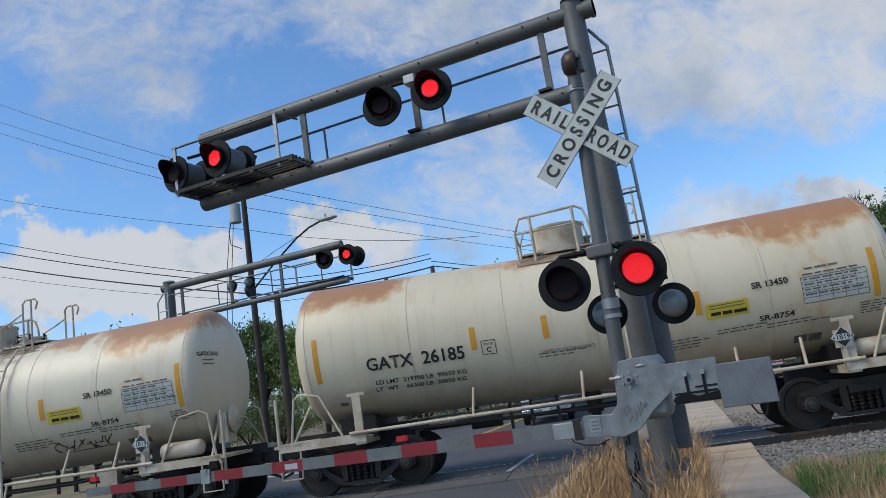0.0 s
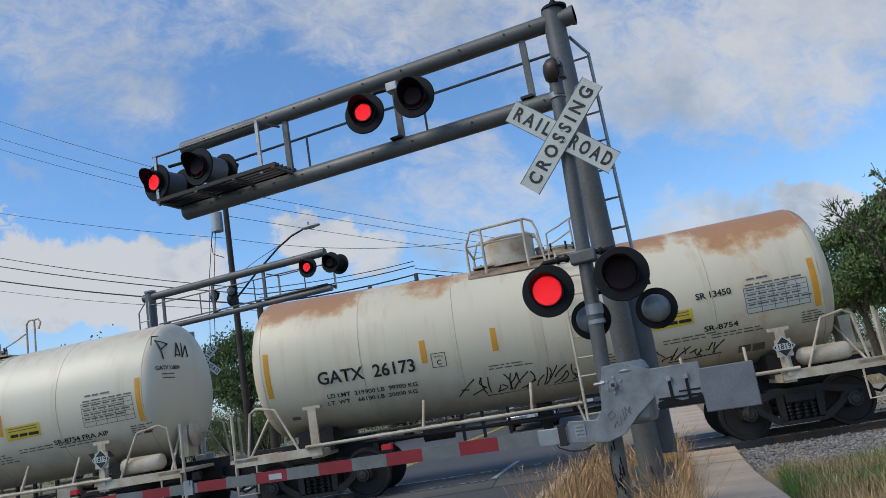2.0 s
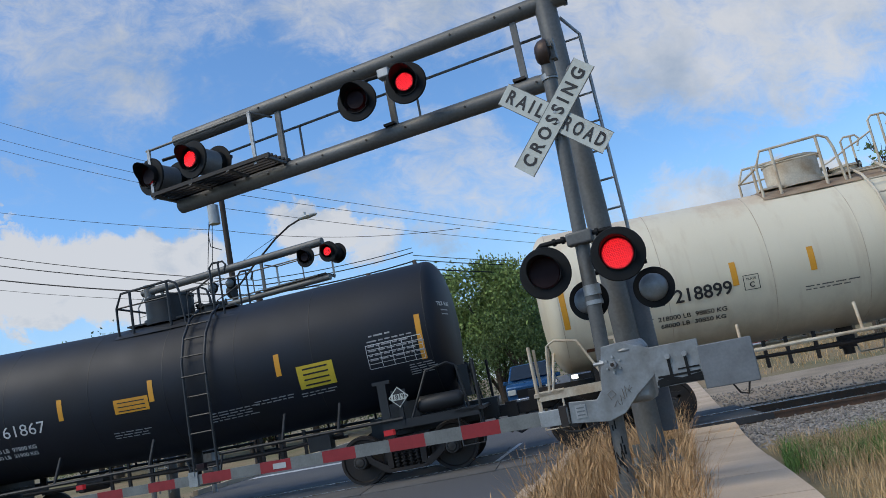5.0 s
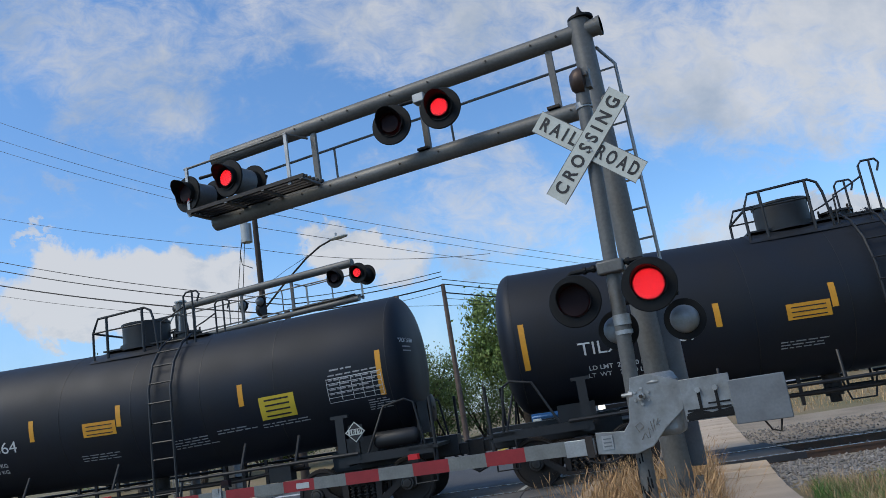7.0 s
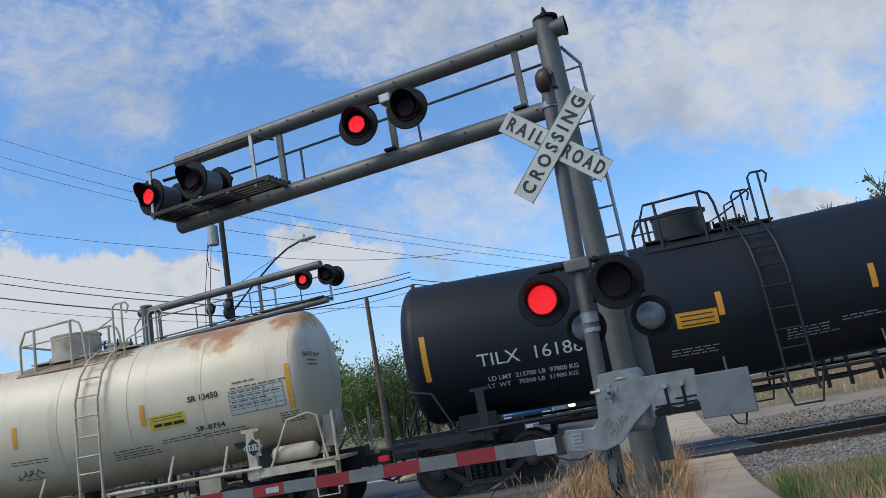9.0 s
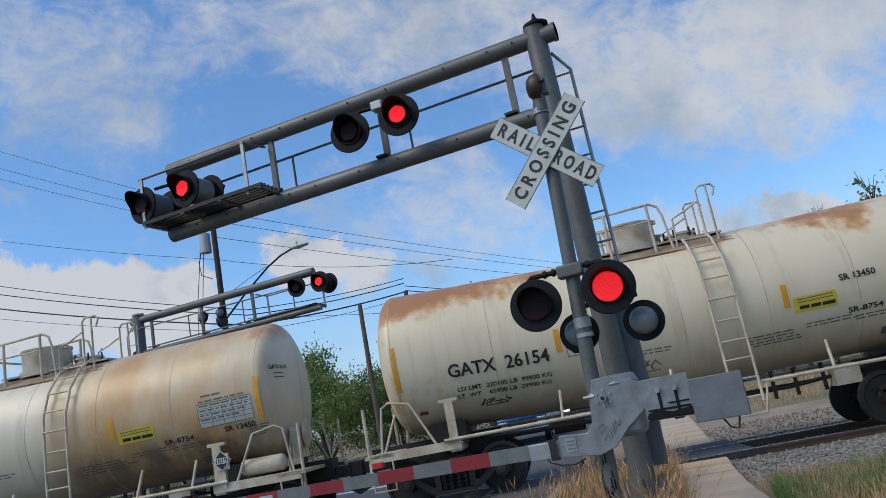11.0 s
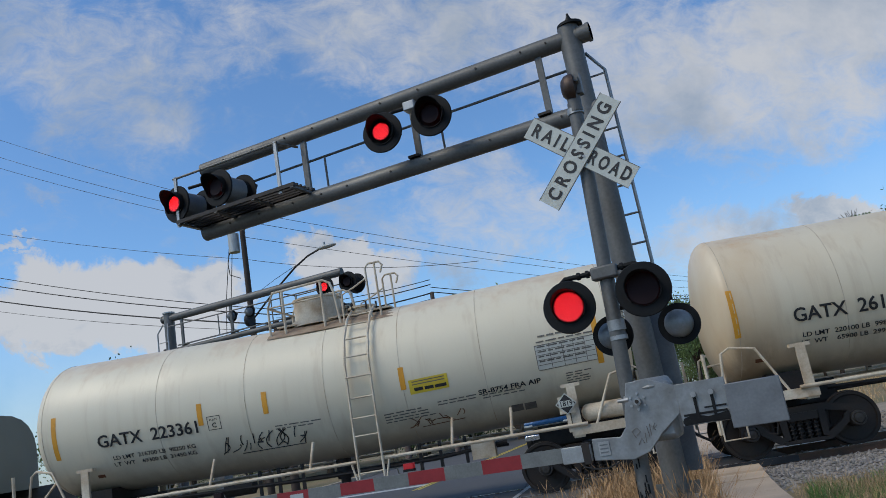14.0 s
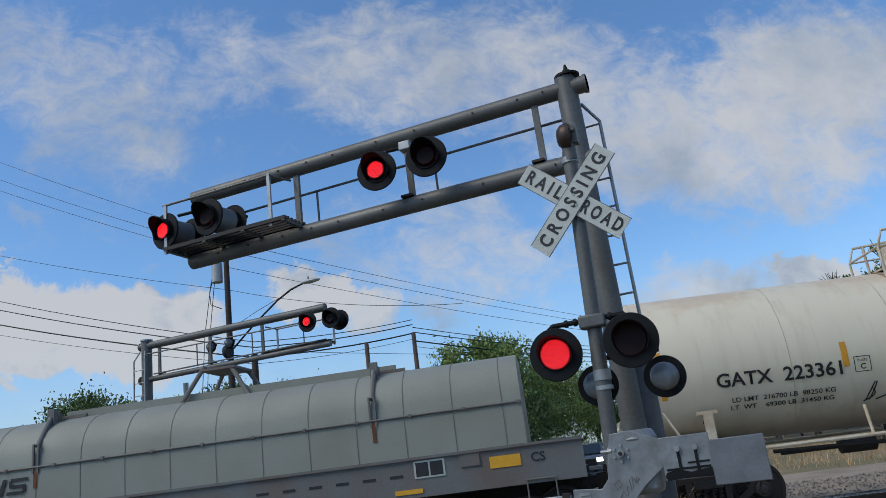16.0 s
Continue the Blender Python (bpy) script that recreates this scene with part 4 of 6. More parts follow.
    # ladder
    l = part("ladder", Geo().path([(0.27, 0.22, -0.1 if not near else 2.35), (0.25, 0.22, 4.95), (0.08, 0.16, 5.2)], 0.02, 8).path([(-0.10, 0.22, -0.1 if not near else 2.35), (-0.12, 0.22, 4.95), (-0.08, 0.16, 5.2)], 0.02, 8), "galv", t, "narrow steel ladder on the mast")
    if near:
        part("ladder_guard", Geo().box((0.20, 0.20, 1.35), (0.18, 0.06, 1.95)), "cwgrey", t, "dark sheet-metal ladder guard", bevel=0.006)
    z = 2.5 if near else 0.2
    while z < 5.0:
        part("rung", Geo().tube((-0.11, 0.22, z), (0.26, 0.22, z), 0.013, 8), "galv", l)
        z += 0.345
    return t


# ---- train ----
R_T, Z_T, HALF, HEAD = 1.40, 2.60, 5.66, 0.38


def on_tank(x, h, r=0.0):
    """The place on the tank's side, h up from the axle line of the tank, measured along the skin."""
    a = h / R_T
    return Vector((x, -(R_T + r) * math.cos(a), Z_T + 0.13 * abs(x) / 6 + (R_T + r) * math.sin(a)))


def skin(mesh_or_geo, x0, h0, lift=0.008):
    """Lays a flat mesh in x and y on the tank's side."""
    for v in mesh_or_geo.vertices:
        p = on_tank(x0 + v.co.x, h0 + v.co.y, lift)
        v.co = p
    return mesh_or_geo


def tank_text(text, size, x, z, matname, parent, width=0.0, bold=0.004, align="CENTER", name="lettering"):
    me = letters(text, size, align, bold)
    me.materials.clear(); me.materials.append(M[matname])
    if width:
        xs = [v.co.x for v in me.vertices]
        mid, k = (max(xs) + min(xs)) / 2, width / (max(xs) - min(xs))
        for v in me.vertices:
            v.co.x = (v.co.x - mid) * k
    h = R_T * math.asin(max(-1, min(1, (z - Z_T - 0.13 * abs(x) / 6) / R_T)))
    return part(name, skin(me, x, h, 0.017), "", parent)


def end_skin(me, y0, z0, half):
    """Lays a flat mesh in x and y on the domed end of a tank."""
    for v in me.vertices:
        y, z = y0 + v.co.x, z0 + v.co.y
        r2 = min(0.96, (y * y + (z - Z_T - 0.13) ** 2) / (R_T * R_T))
        v.co = (half - HEAD * (1 - math.sqrt(1 - r2 ** 1.6)) + 0.014 + v.co.z, y, z)
    return me


def tank_patch(x, z, w, h, matname, parent, name, lift=0.005, n=4, label=""):
    g = Geo()
    nx = max(1, int(w / 0.4))
    for j in range(n + 1):
        for i in range(nx + 1):
            g.v.append((-w / 2 + w * i / nx, -h / 2 + h * j / n, 0))
    for j in range(n):
        for i in range(nx):
            a = j * (nx + 1) + i
            g.f.append((a, a + 1, a + nx + 2, a + nx + 1)); g.mi.append(0)
    me = g.mesh(name, matname)
    hh = R_T * math.asin(max(-1, min(1, (z - Z_T - 0.13 * abs(x) / 6) / R_T)))
    return part(name, skin(me, x, hh, lift), "", parent, label)


def bars(parent, x, z, w, rows, matname, size=0.035, gap=0.075, seed=0):
    """Small print that cannot be read: rows of short bars."""
    rng = random.Random(seed)
    g = Geo()
    for r in range(rows):
        u = -w / 2
        end = w / 2 - rng.uniform(0, 0.3) * w
        while u < end:
            k = rng.uniform(0.06, 0.2)
            g.add([(u, -r * gap - size / 2, 0), (u + k, -r * gap - size / 2, 0), (u + k, -r * gap + size / 2, 0), (u, -r * gap + size / 2, 0)], [(0, 1, 2, 3)])
            u += k + 0.035
    me = g.mesh("small_print", matname)
    h = R_T * math.asin(max(-1, min(1, (z - Z_T) / R_T)))
    return part("small_print", skin(me, x, h, 0.008), "", parent)


def scrawl(parent, x, z, w, h, n, seed, matname, r=0.014):
    """Looping spray strokes."""
    rng = random.Random(seed)
    g = Geo()
    h0 = R_T * math.asin(max(-1, min(1, (z - Z_T) / R_T)))
    for k in range(n):
        cx = -w / 2 + w * (k + 0.5) / n
        lw = w / n * 0.62
        for stroke in range(rng.choice((2, 3, 3))):
            x0, x1 = rng.uniform(-1, 1) * lw, rng.uniform(-1, 1) * lw
            y0, y1 = rng.choice((-1, -0.9, -0.2)) * h / 2, rng.choice((1, 0.9, 0.3, -0.1)) * h / 2
            bow = rng.uniform(-0.5, 0.5) * lw * (2 if rng.random() < 0.4 else 0.5)
            pts = []
            for i in range(9):
                u = i / 8
                yy = y0 + (y1 - y0) * u
                pts.append(on_tank(x + cx + x0 + (x1 - x0) * u + bow * math.sin(math.pi * u) + 0.25 * yy, h0 + yy, 0.005))
            for a, b in zip(pts, pts[1:]):
                d = b - a
                q = d.cross(Vector((0, -1, 0.0))).normalized() * r
                g.add([a - q, a + q, b + q, b - q], [(0, 1, 2, 3)])
    u0 = on_tank(x - w * 0.3, h0 - h * 0.62, 0.005), on_tank(x + w * 0.45, h0 - h * 0.55, 0.005)
    up = Vector((0, 0, r * 0.8))
    g.add([u0[0] - up, u0[1] - up, u0[1] + up, u0[0] + up], [(0, 1, 2, 3)])
    return part("graffiti", g, matname, parent, "sprayed graffiti strokes")


WHEELS = []


def truck_meshes():
    c = {}
    g = Geo()
    for s in (-1, 1):
        y0, y1 = s * 1.0 - 0.055, s * 1.0 + 0.055
        for f in (-1, 1):
            def half(pts):
                q = [(f * x, z) for x, z in pts]
                g.prism(q if f < 0 else q[::-1], y0, y1)
            half([(0.0, 0.80), (0.0, 0.69), (0.34, 0.69), (0.74, 0.60), (0.80, 0.56), (1.06, 0.56), (1.08, 0.66), (0.86, 0.70), (0.40, 0.80)][::-1])
            half([(0.36, 0.30), (0.30, 0.20), (0.44, 0.20), (0.74, 0.42), (0.80, 0.60), (0.70, 0.58), (0.64, 0.48)])
            half([(0.27, 0.70), (0.27, 0.26), (0.37, 0.26), (0.40, 0.70)])
            g.box((f * 1.02, (y0 + y1) / 2, 0.50), (0.07, 0.11, 0.22))
        g.box((0, (y0 + y1) / 2, 0.215), (0.76, 0.16, 0.06))
        g.box((0, (y0 + y1) / 2, 0.63), (0.50, 0.20, 0.13))
        g.box((0, s * 0.90, 0.42), (0.56, 0.03, 0.36))
    g.box((0, 0, 0.62), (0.34, 2.0, 0.22))
    for f in (-1, 1):
        g.box((f * 0.36, 0, 0.42), (0.06, 1.5, 0.12))
    c["frame"] = g.mesh("side_frame", "darksteel")
    g = Geo()
    g.path([(0.052 * math.cos(a * 0.785), 0.052 * math.sin(a * 0.785), 0.25 + 0.0078 * a) for a in range(42)], 0.013, 5)
    g.tube((0, 0, 0.24), (0, 0, 0.58), 0.03, 8)
    c["spring"] = g.mesh("spring", "darksteel")
    g = Geo()
    for s in (-1, 1):
        g.lathe([(s * 0.66, 0.42), (s * 0.68, 0.47), (s * 0.70, 0.47), (s * 0.71, 0.455), (s * 0.80, 0.452), (s * 0.80, 0.40), (s * 0.775, 0.38), (s * 0.765, 0.16), (s * 0.82, 0.13), (s * 0.82, 0.05)][::s], Matrix.Rotation(radians(90), 4, "Z"), 32)
        g.tube((0, s * 0.8, 0), (0, s * 1.10, 0), 0.085, 12)
        for i in range(3):
            a = i * 2.094
            g.tube((0.05 * math.cos(a), s * 1.09, 0.05 * math.sin(a)), (0.05 * math.cos(a), s * 1.12, 0.05 * math.sin(a)), 0.016, 6)
    g.tube((0, -0.7, 0), (0, 0.7, 0), 0.085, 12)
    c["wheelset"] = g.mesh("wheelset", "darksteel")
    c["bearing"] = Geo().lathe([(-0.10, 0.125), (-0.02, 0.13), (0.0, 0.12), (0.004, 0.095), (-0.006, 0.09), (0.022, 0.075), (0.03, 0.03)], Matrix.Rotation(radians(-90), 4, "Z"), 16).mesh("bearing_cap", "bearing")
    g = Geo().box((0, 0, 0.87), (0.75, 0.20, 0.22)).box((0.42, 0.05, 0.87), (0.2, 0.22, 0.3)).tube((-0.5, 0, 0.87), (0, 0, 0.87), 0.12, 10)
    c["coupler"] = g.mesh("coupler", "darksteel")
    g = Geo().path([(0.1, -0.3, 0.8), (0.35, -0.32, 0.55), (0.55, -0.3, 0.42), (0.75, -0.25, 0.5)], 0.028, 8)
    c["hose"] = g.mesh("air_hose", "wire")
    return c


TM = {}


def running_gear(car, centres, half):
    if not TM:
        TM.update(truck_meshes())
    for x in centres:
        tr = part("truck", TM["frame"], "", car, "dark cast truck side frames with springs", Matrix.Translation((x, 0, 0)))
        for s in (-1, 1):
            for dx in (-0.22, -0.08, 0.08, 0.22):
                part("spring", TM["spring"], "", tr, m=Matrix.Translation((dx * 0.9, s * 1.0, 0)))
            for dx in (-0.89, 0.89):
                part("bearing_cap", TM["bearing"], "", tr, m=Matrix.Translation((dx, s * 1.10, 0.457)) @ Matrix.Rotation(0 if s < 0 else math.pi, 4, "Z"))
        for dx in (-0.89, 0.89):
            w = part("wheelset", TM["wheelset"], "", tr, "dark steel wheels on an axle", Matrix.Translation((dx, 0, 0.457)))
            WHEELS.append((w, dx))
    for s in (-1, 1):
        m = Matrix.Translation((s * (half - 0.45), 0, 0)) @ Matrix.Rotation(0 if s > 0 else math.pi, 4, "Z")
        part("coupler", TM["coupler"], "", car, m=m)
        part("air_hose", TM["hose"], "", car, m=m)


def tank_car(number, centre, pitch, paint, trim, black=False, seed=0, label=""):
    car = thing("tank_car", TR @ Matrix.Translation((centre, 0, 0)), label, "tank car", "cars of the train")
    ink, faint = ("wletter", "fwletter") if black else ("letter", "faintletter")
    d = (pitch - 13.2) / 2
    H = HALF + d if not black else 5.95
    rng = random.Random(seed)
    # tank with two slightly sloped halves
    prof = []
    for i in range(13):
        q = math.sin(radians(90 * i / 12)) ** 0.8
        prof.append((-H + HEAD * (1 - math.sqrt(max(0, 1 - q ** 3.2))), max(R_T * q, 0.02)))
    prof += [(x * (H - 0.42) / 5.75, R_T) for x in (-4.5, -3.2, -1.4, 0, 1.4, 3.2, 4.5)]
    prof += [(-x, r) for x, r in prof[:13]][::-1]
    g = Geo().lathe(prof, None, 56)
    g.v = [(x, y, z + Z_T + 0.13 * abs(x) / 6) for x, y, z in g.v]
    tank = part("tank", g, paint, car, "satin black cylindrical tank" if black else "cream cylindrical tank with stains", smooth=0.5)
    for x in (-H + HEAD, -3.2, -1.35, 0.25, 1.75, 3.3, H - HEAD):
        g = Geo().lathe([(x - 0.009, R_T - 0.01), (x - 0.006, R_T + 0.004), (x + 0.006, R_T + 0.004), (x + 0.009, R_T - 0.01)], None, 56)
        g.v = [(a, b, c + Z_T + 0.13 * abs(x) / 6) for a, b, c in g.v]
        part("jacket_seam", g, "blacktrim" if black else "trim", tank)
    top = Z_T + R_T
    # dome, platform and rails
    pan = Geo()
    for x in (-1.0, 1.65):
        pan.v += [(x, (R_T + 0.012) * math.sin(radians(a)), Z_T + 0.02 + (R_T + 0.012) * math.cos(radians(a))) for a in range(-36, 37, 6)]
    pan.f = [(i, i + 1, 13 + i + 1, 13 + i) for i in range(12)]
    pan.mi = [0] * 12
    part("top_pan", pan, "blacktrim" if black else "pan", car, "stained pan under the tank top fittings")
    part("top_platform", Geo().box((0.32, 0, top + 0.03), (2.45, 0.9, 0.035)), trim, car, "stained platform on the tank top")
    dome = part("dome", Geo().tube((-0.12, 0, top - 0.02), (-0.12, 0, top + 0.10), 0.56, 32).tube((-0.12, 0, top + 0.10), (-0.12, 0, top + 0.52), 0.50, 32), trim, car, "round protective dome housing")
    part("lid", Geo().tube((-0.12, 0, top + 0.52), (-0.12, 0, top + 0.56), 0.52, 32).box((0.38, -0.1, top + 0.53), (0.1, 0.12, 0.08)), trim, dome)
    part("manway", Geo().tube((0.85, 0, top), (0.85, 0, top + 0.16), 0.27, 24).tube((0.85, 0, top + 0.16), (0.85, 0, top + 0.20), 0.31, 24), trim, car)
    for i in range(6):
        a = i * 1.047
        part("lid_bolt", Geo().tube((0.85 + 0.3 * math.cos(a), 0.3 * math.sin(a), top + 0.1), (0.85 + 0.3 * math.cos(a), 0.3 * math.sin(a), top + 0.27), 0.022, 6), "darksteel", car)
    part("valve", Geo().tube((0.45, 0.2, top), (0.45, 0.2, top + 0.26), 0.06, 12).tube((0.45, 0.2, top + 0.26), (0.45, 0.2, top + 0.31), 0.09, 12), trim, car)
    for y in (-0.7, 0.7):
        r = part("safety_rail", Geo().path([(-0.95, y, top - 0.19), (-0.95, y, top + 0.42), (-0.82, y, top + 0.72), (0.28, y, top + 0.78), (0.42, y, top + 0.70), (0.48, y, top + 0.5), (0.55, y, top - 0.19)], 0.026, 8), trim, car, "bent pipe safety railing")
        part("rail_post", Geo().path([(-0.62, y, top - 0.19), (-0.62, y, top + 0.73)], 0.03, 8).path([(0.22, y, top - 0.19), (0.22, y, top + 0.78)], 0.03, 8).path([(-0.95, y, top + 0.42), (0.22, y, top + 0.45)], 0.018, 8), trim, r)
        part("grab_hoop", Geo().path([(1.20, y, top - 0.19), (1.20, y, top + 0.85), (1.27, y, top + 0.93), (1.50, y, top + 0.93), (1.56, y, top + 0.85), (1.50, y, top + 0.70)], 0.022, 8).path([(1.40, y, top - 0.19), (1.40, y, top + 0.93)], 0.022, 8).path([(0.62, y, top - 0.19), (0.65, y, top + 0.4), (0.9, y, top + 0.5), (1.2, y, top + 0.65)], 0.018, 8), trim, car)
    part("end_rail", Geo().path([(-0.95, -0.7, top + 0.42), (-0.95, 0.7, top + 0.42)], 0.024, 8), trim, car)
    # ladder on the near and far side
    for side in (-1, 1):
        g = Geo()
        for x in (0.74, 1.21):
            pts = []
            for h in (-1.55, -1.2, -0.7, -0.2, 0.3, 0.8, 1.3, 1.75):
                p = on_tank(x, h, 0.13 if h > -1 else 0.15)
                if h <= -0.7:
                    p.y = -R_T - 0.12
                pts.append((p.x, p.y * -side, p.z))
            pts[0] = (x, (R_T + 0.12) * side, 0.82)
            g.path(pts, 0.026, 6)
        l = part("ladder", g, trim, car, "bent steel ladder over the tank side")
        for k in range(9):
            h = -1.38 + k * 0.36
            p = on_tank(0, h, 0.13)
            if h < -0.6:
                p.y = -R_T - 0.12
            if h < -1.2:
                p.z = 0.92
            part("rung", Geo().tube((0.72, p.y * -side, p.z), (1.23, p.y * -side, p.z), 0.018, 6), trim, l)
        part("stirrup", Geo().path([(0.62, side * (R_T + 0.12), 1.1), (0.74, side * (R_T + 0.12), 0.62), (1.21, side * (R_T + 0.12), 0.62), (1.33, side * (R_T + 0.12), 1.1)], 0.022, 6), trim, car)
        # side pipe and its stays
        part("side_pipe", Geo().path([(-H + 1.1, side * 1.47, 1.13), (0.70, side * 1.47, 1.13)], 0.032, 8).path([(1.25, side * 1.47, 1.13), (H - 1.1, side * 1.47, 1.13)], 0.032, 8), trim, car, "long pipe handhold along the side")
        for x in (-2.2, -0.2, 2.5, 3.6):
            part("pipe_stay", Geo().tube((x, side * 1.46, 1.12), (x + 0.05, side * 1.25, 1.62), 0.028, 8), trim, car)
        for s in (-1, 1):
            x = s * (4.38 + d)
            part("saddle_post", Geo().box((x, side * 1.40, 1.40), (0.16, 0.06, 0.85)).box((x, side * 1.36, 1.83), (0.34, 0.12, 0.06)).box((x, side * 0.9, 0.98), (0.2, 1.05, 0.14)), trim, car, "upright saddle bracket")
            part("end_sill", Geo().box((s * (H - 0.55), side * 1.40, 1.03), (1.7, 0.10, 0.16)), trim, car)
            part("corner_handrail", Geo().path([(s * (H - 0.95), side * 1.40, 1.08), (s * (H - 0.55), side * 1.38, 1.90), (s * (H - 0.15), side * 1.30, 1.98), (s * (H + 0.0), side * 1.25, 1.90), (s * (H + 0.12), side * 1.25, 1.05)], 0.024, 8).path([(s * (H + 0.33), side * 1.35, 0.55), (s * (H + 0.33), side * 1.35, 1.95)], 0.032, 8), trim, car, "bent corner handrail")
            part("sill_step", Geo().path([(s * (H - 0.1), side * 1.43, 1.0), (s * (H - 0.1), side * 1.43, 0.45), (s * (H + 0.3), side * 1.43, 0.45), (s * (H + 0.3), side * 1.43, 1.0)], 0.020, 6), trim, car)
    for s in (-1, 1):
        part("stub_sill", Geo().box((s * (H - 0.75), 0, 0.98), (2.6, 0.42, 0.38)), "blacktrim" if black else "darksteel", car)
        part("end_platform", Geo().box((s * (H + 0.12), 0, 1.06), (0.55, 2.9, 0.06)), trim, car)
        part("end_brace", Geo().path([(s * (H + 0.05), -1.3, 1.08), (s * (H - 0.10), -0.6, 1.75), (s * (H - 0.05), 0.6, 1.75), (s * (H + 0.05), 1.3, 1.08)], 0.024, 8), trim, car)
        part("cradle", Geo().box((s * (4.55 + d), 0, 1.20), (0.7, 1.7, 0.42)), "blacktrim" if black else "darksteel", car)
    px = 4.84 if black else 4.25 + (d if d > 0.3 else 0)
    part("brake_wheel", Geo().lathe([(-0.02, 0.24), (0.0, 0.27), (0.02, 0.24)], Matrix.Translation((H + 0.22, -0.55, 1.75)), 20).path([(H + 0.05, -0.55, 1.75), (H + 0.25, -0.55, 1.75)], 0.04, 8).box((H + 0.05, -0.55, 1.6), (0.2, 0.4, 0.6)), trim, car)
    part("air_reservoir", Geo().lathe([(px + 0.24, 0.05), (px + 0.29, 0.13), (px + 0.34, 0.155), (px + 1.06, 0.155), (px + 1.11, 0.13), (px + 1.16, 0.05)], Matrix.Translation((0, -1.22, 1.30)), 20), trim, car, "small cylinder under the tank end")
    # belly fittings
    part("outlet", Geo().tube((0, 0, Z_T - R_T + 0.05), (0, 0, 0.82), 0.16, 14).tube((0, 0, 0.82), (0, 0, 0.70), 0.10, 14), "darksteel", car)
    part("belly_pipe", Geo().path([(-3.6, -0.5, 1.02), (-0.2, -0.5, 0.92), (2.0, -0.5, 0.92), (3.4, -0.5, 1.02)], 0.035, 8).path([(-3.4, -0.2, 0.95), (3.4, -0.2, 0.95)], 0.025, 8), "darksteel", car)
    for x in (-1.6, -1.2, -0.7, 1.7, 2.1, 2.6):
        part("hanger", Geo().box((x, -0.5, 1.0), (0.06, 0.05, 0.5)), "darksteel", car)
    part("brake_cylinder", Geo().tube((-2.4, -0.35, 0.98), (-1.8, -0.35, 0.98), 0.15, 14), "darksteel", car)
    part("valve_box", Geo().box((2.95, -0.55, 0.95), (0.45, 0.3, 0.32)), "trim" if not black else "blacktrim", car)
    # lettering
    mark, num = number
    long_car = d > 0.3
    sh = -0.3 if long_car else 0.0
    tx = -3.14 + sh if not black else -3.40
    tank_text(f"{mark}  {num}", 0.335, tx, 2.30, ink, car, 1.88 if len(num) == 5 else 2.12, 0.0 if black else 0.006)
    lims = {"26185": ("LD LMT  219700 LB  99650 KG", "LT  WT    66300 LB  30050 KG"), "26173": ("LD LMT  219900 LB  99700 KG", "LT  WT    66100 LB  30000 KG"), "218899": ("LD LMT  218000 LB  98850 KG", "LT  WT    68000 LB  30850 KG"), "161867": ("LD LMT  215700 LB  97800 KG", "LT  WT    70300 LB  31900 KG"), "161864": ("LD LMT  215700 LB  97800 KG", "LT  WT    70300 LB  31900 KG"), "26154": ("LD LMT  220100 LB  99800 KG", "LT  WT    65900 LB  29900 KG"), "26146": ("LD LMT  220100 LB  99800 KG", "LT  WT    65900 LB  29900 KG"), "223361": ("LD LMT  216700 LB  98250 KG", "LT  WT    69300 LB  31450 KG")}[num]
    for k, s in enumerate(lims):
        tank_text(s, 0.125, tx - 0.03 * k - (0.1 if black else -0.04), 1.965 - 0.125 * k, ink, car, 1.66 if black else 1.75, 0.002)
    xe = 5.42 if long_car else 5.05
    for x, z, h in ((-xe, 2.53, 0.86), (-2.0 + sh, 2.50, 0.42), (-0.66 + sh, 2.50, 0.42), (2.06 + sh, 2.48, 0.42), (xe, 2.53, 0.86)) if not black else ((-5.42, 2.53, 0.86), (-1.97, 2.53, 0.42), (-0.02, 2.55, 0.42), (2.60, 2.54, 0.42), (5.42, 2.53, 0.86)):
        tank_patch(x, z, 0.105, h, "yellow", car, "reflective_stripe", label="yellow reflective stripe")
    if not black:
        for a, b, w, h in ((0, 0.125, 0.27, 0.012), (0, -0.125, 0.27, 0.012), (-0.13, 0, 0.012, 0.25), (0.13, 0, 0.012, 0.25)):
            tank_patch(-1.735 + sh + a, 2.305 + b, w, h, ink, car, "plate_outline", n=2)
        tank_text("PLATE", 0.06, -1.735 + sh, 2.365, ink, car, 0, 0.001)
        tank_text("C", 0.13, -1.735 + sh, 2.26, ink, car, 0, 0.003)
        tank_patch(2.54 + sh, 2.30, 0.74, 0.27, "sticker", car, "sticker", label="yellow sticker with small print")
        for k in range(2):
            tank_patch(2.54 + sh, 2.39 - 0.05 * k, 0.62, 0.018, "faintletter", car, "print_bar", 0.008, 2)
        for k in range(3):
            tank_patch(2.54 + sh + (-0.2, 0, 0.22)[k], 2.245, (0.17, 0.17, 0.22)[k], 0.06, "letter", car, "print_bar", 0.008, 2)
        fra = num in ("218899", "223361")
        tank_text("SR-8754 FRA AIP" if fra else "SR-8754", 0.14, 3.70 if fra else 3.36, 2.0 if fra else 2.05, ink, car, 1.17 if fra else 0.60, 0.003)
        if not fra:
            tank_text("SR 13450", 0.15, 3.32 if num != "26146" else 4.6, 2.62 if num != "26146" else 2.09, ink, car, 0.62, 0.004)
    else:
        tank_patch(3.31, 2.22, 0.72, 0.46, "sticker", car, "sticker", label="yellow sticker with small print")
        for k in range(4):
            tank_patch(3.31, 2.37 - 0.10 * k, 0.50, 0.032, "letter", car, "print_bar", 0.008, 2)
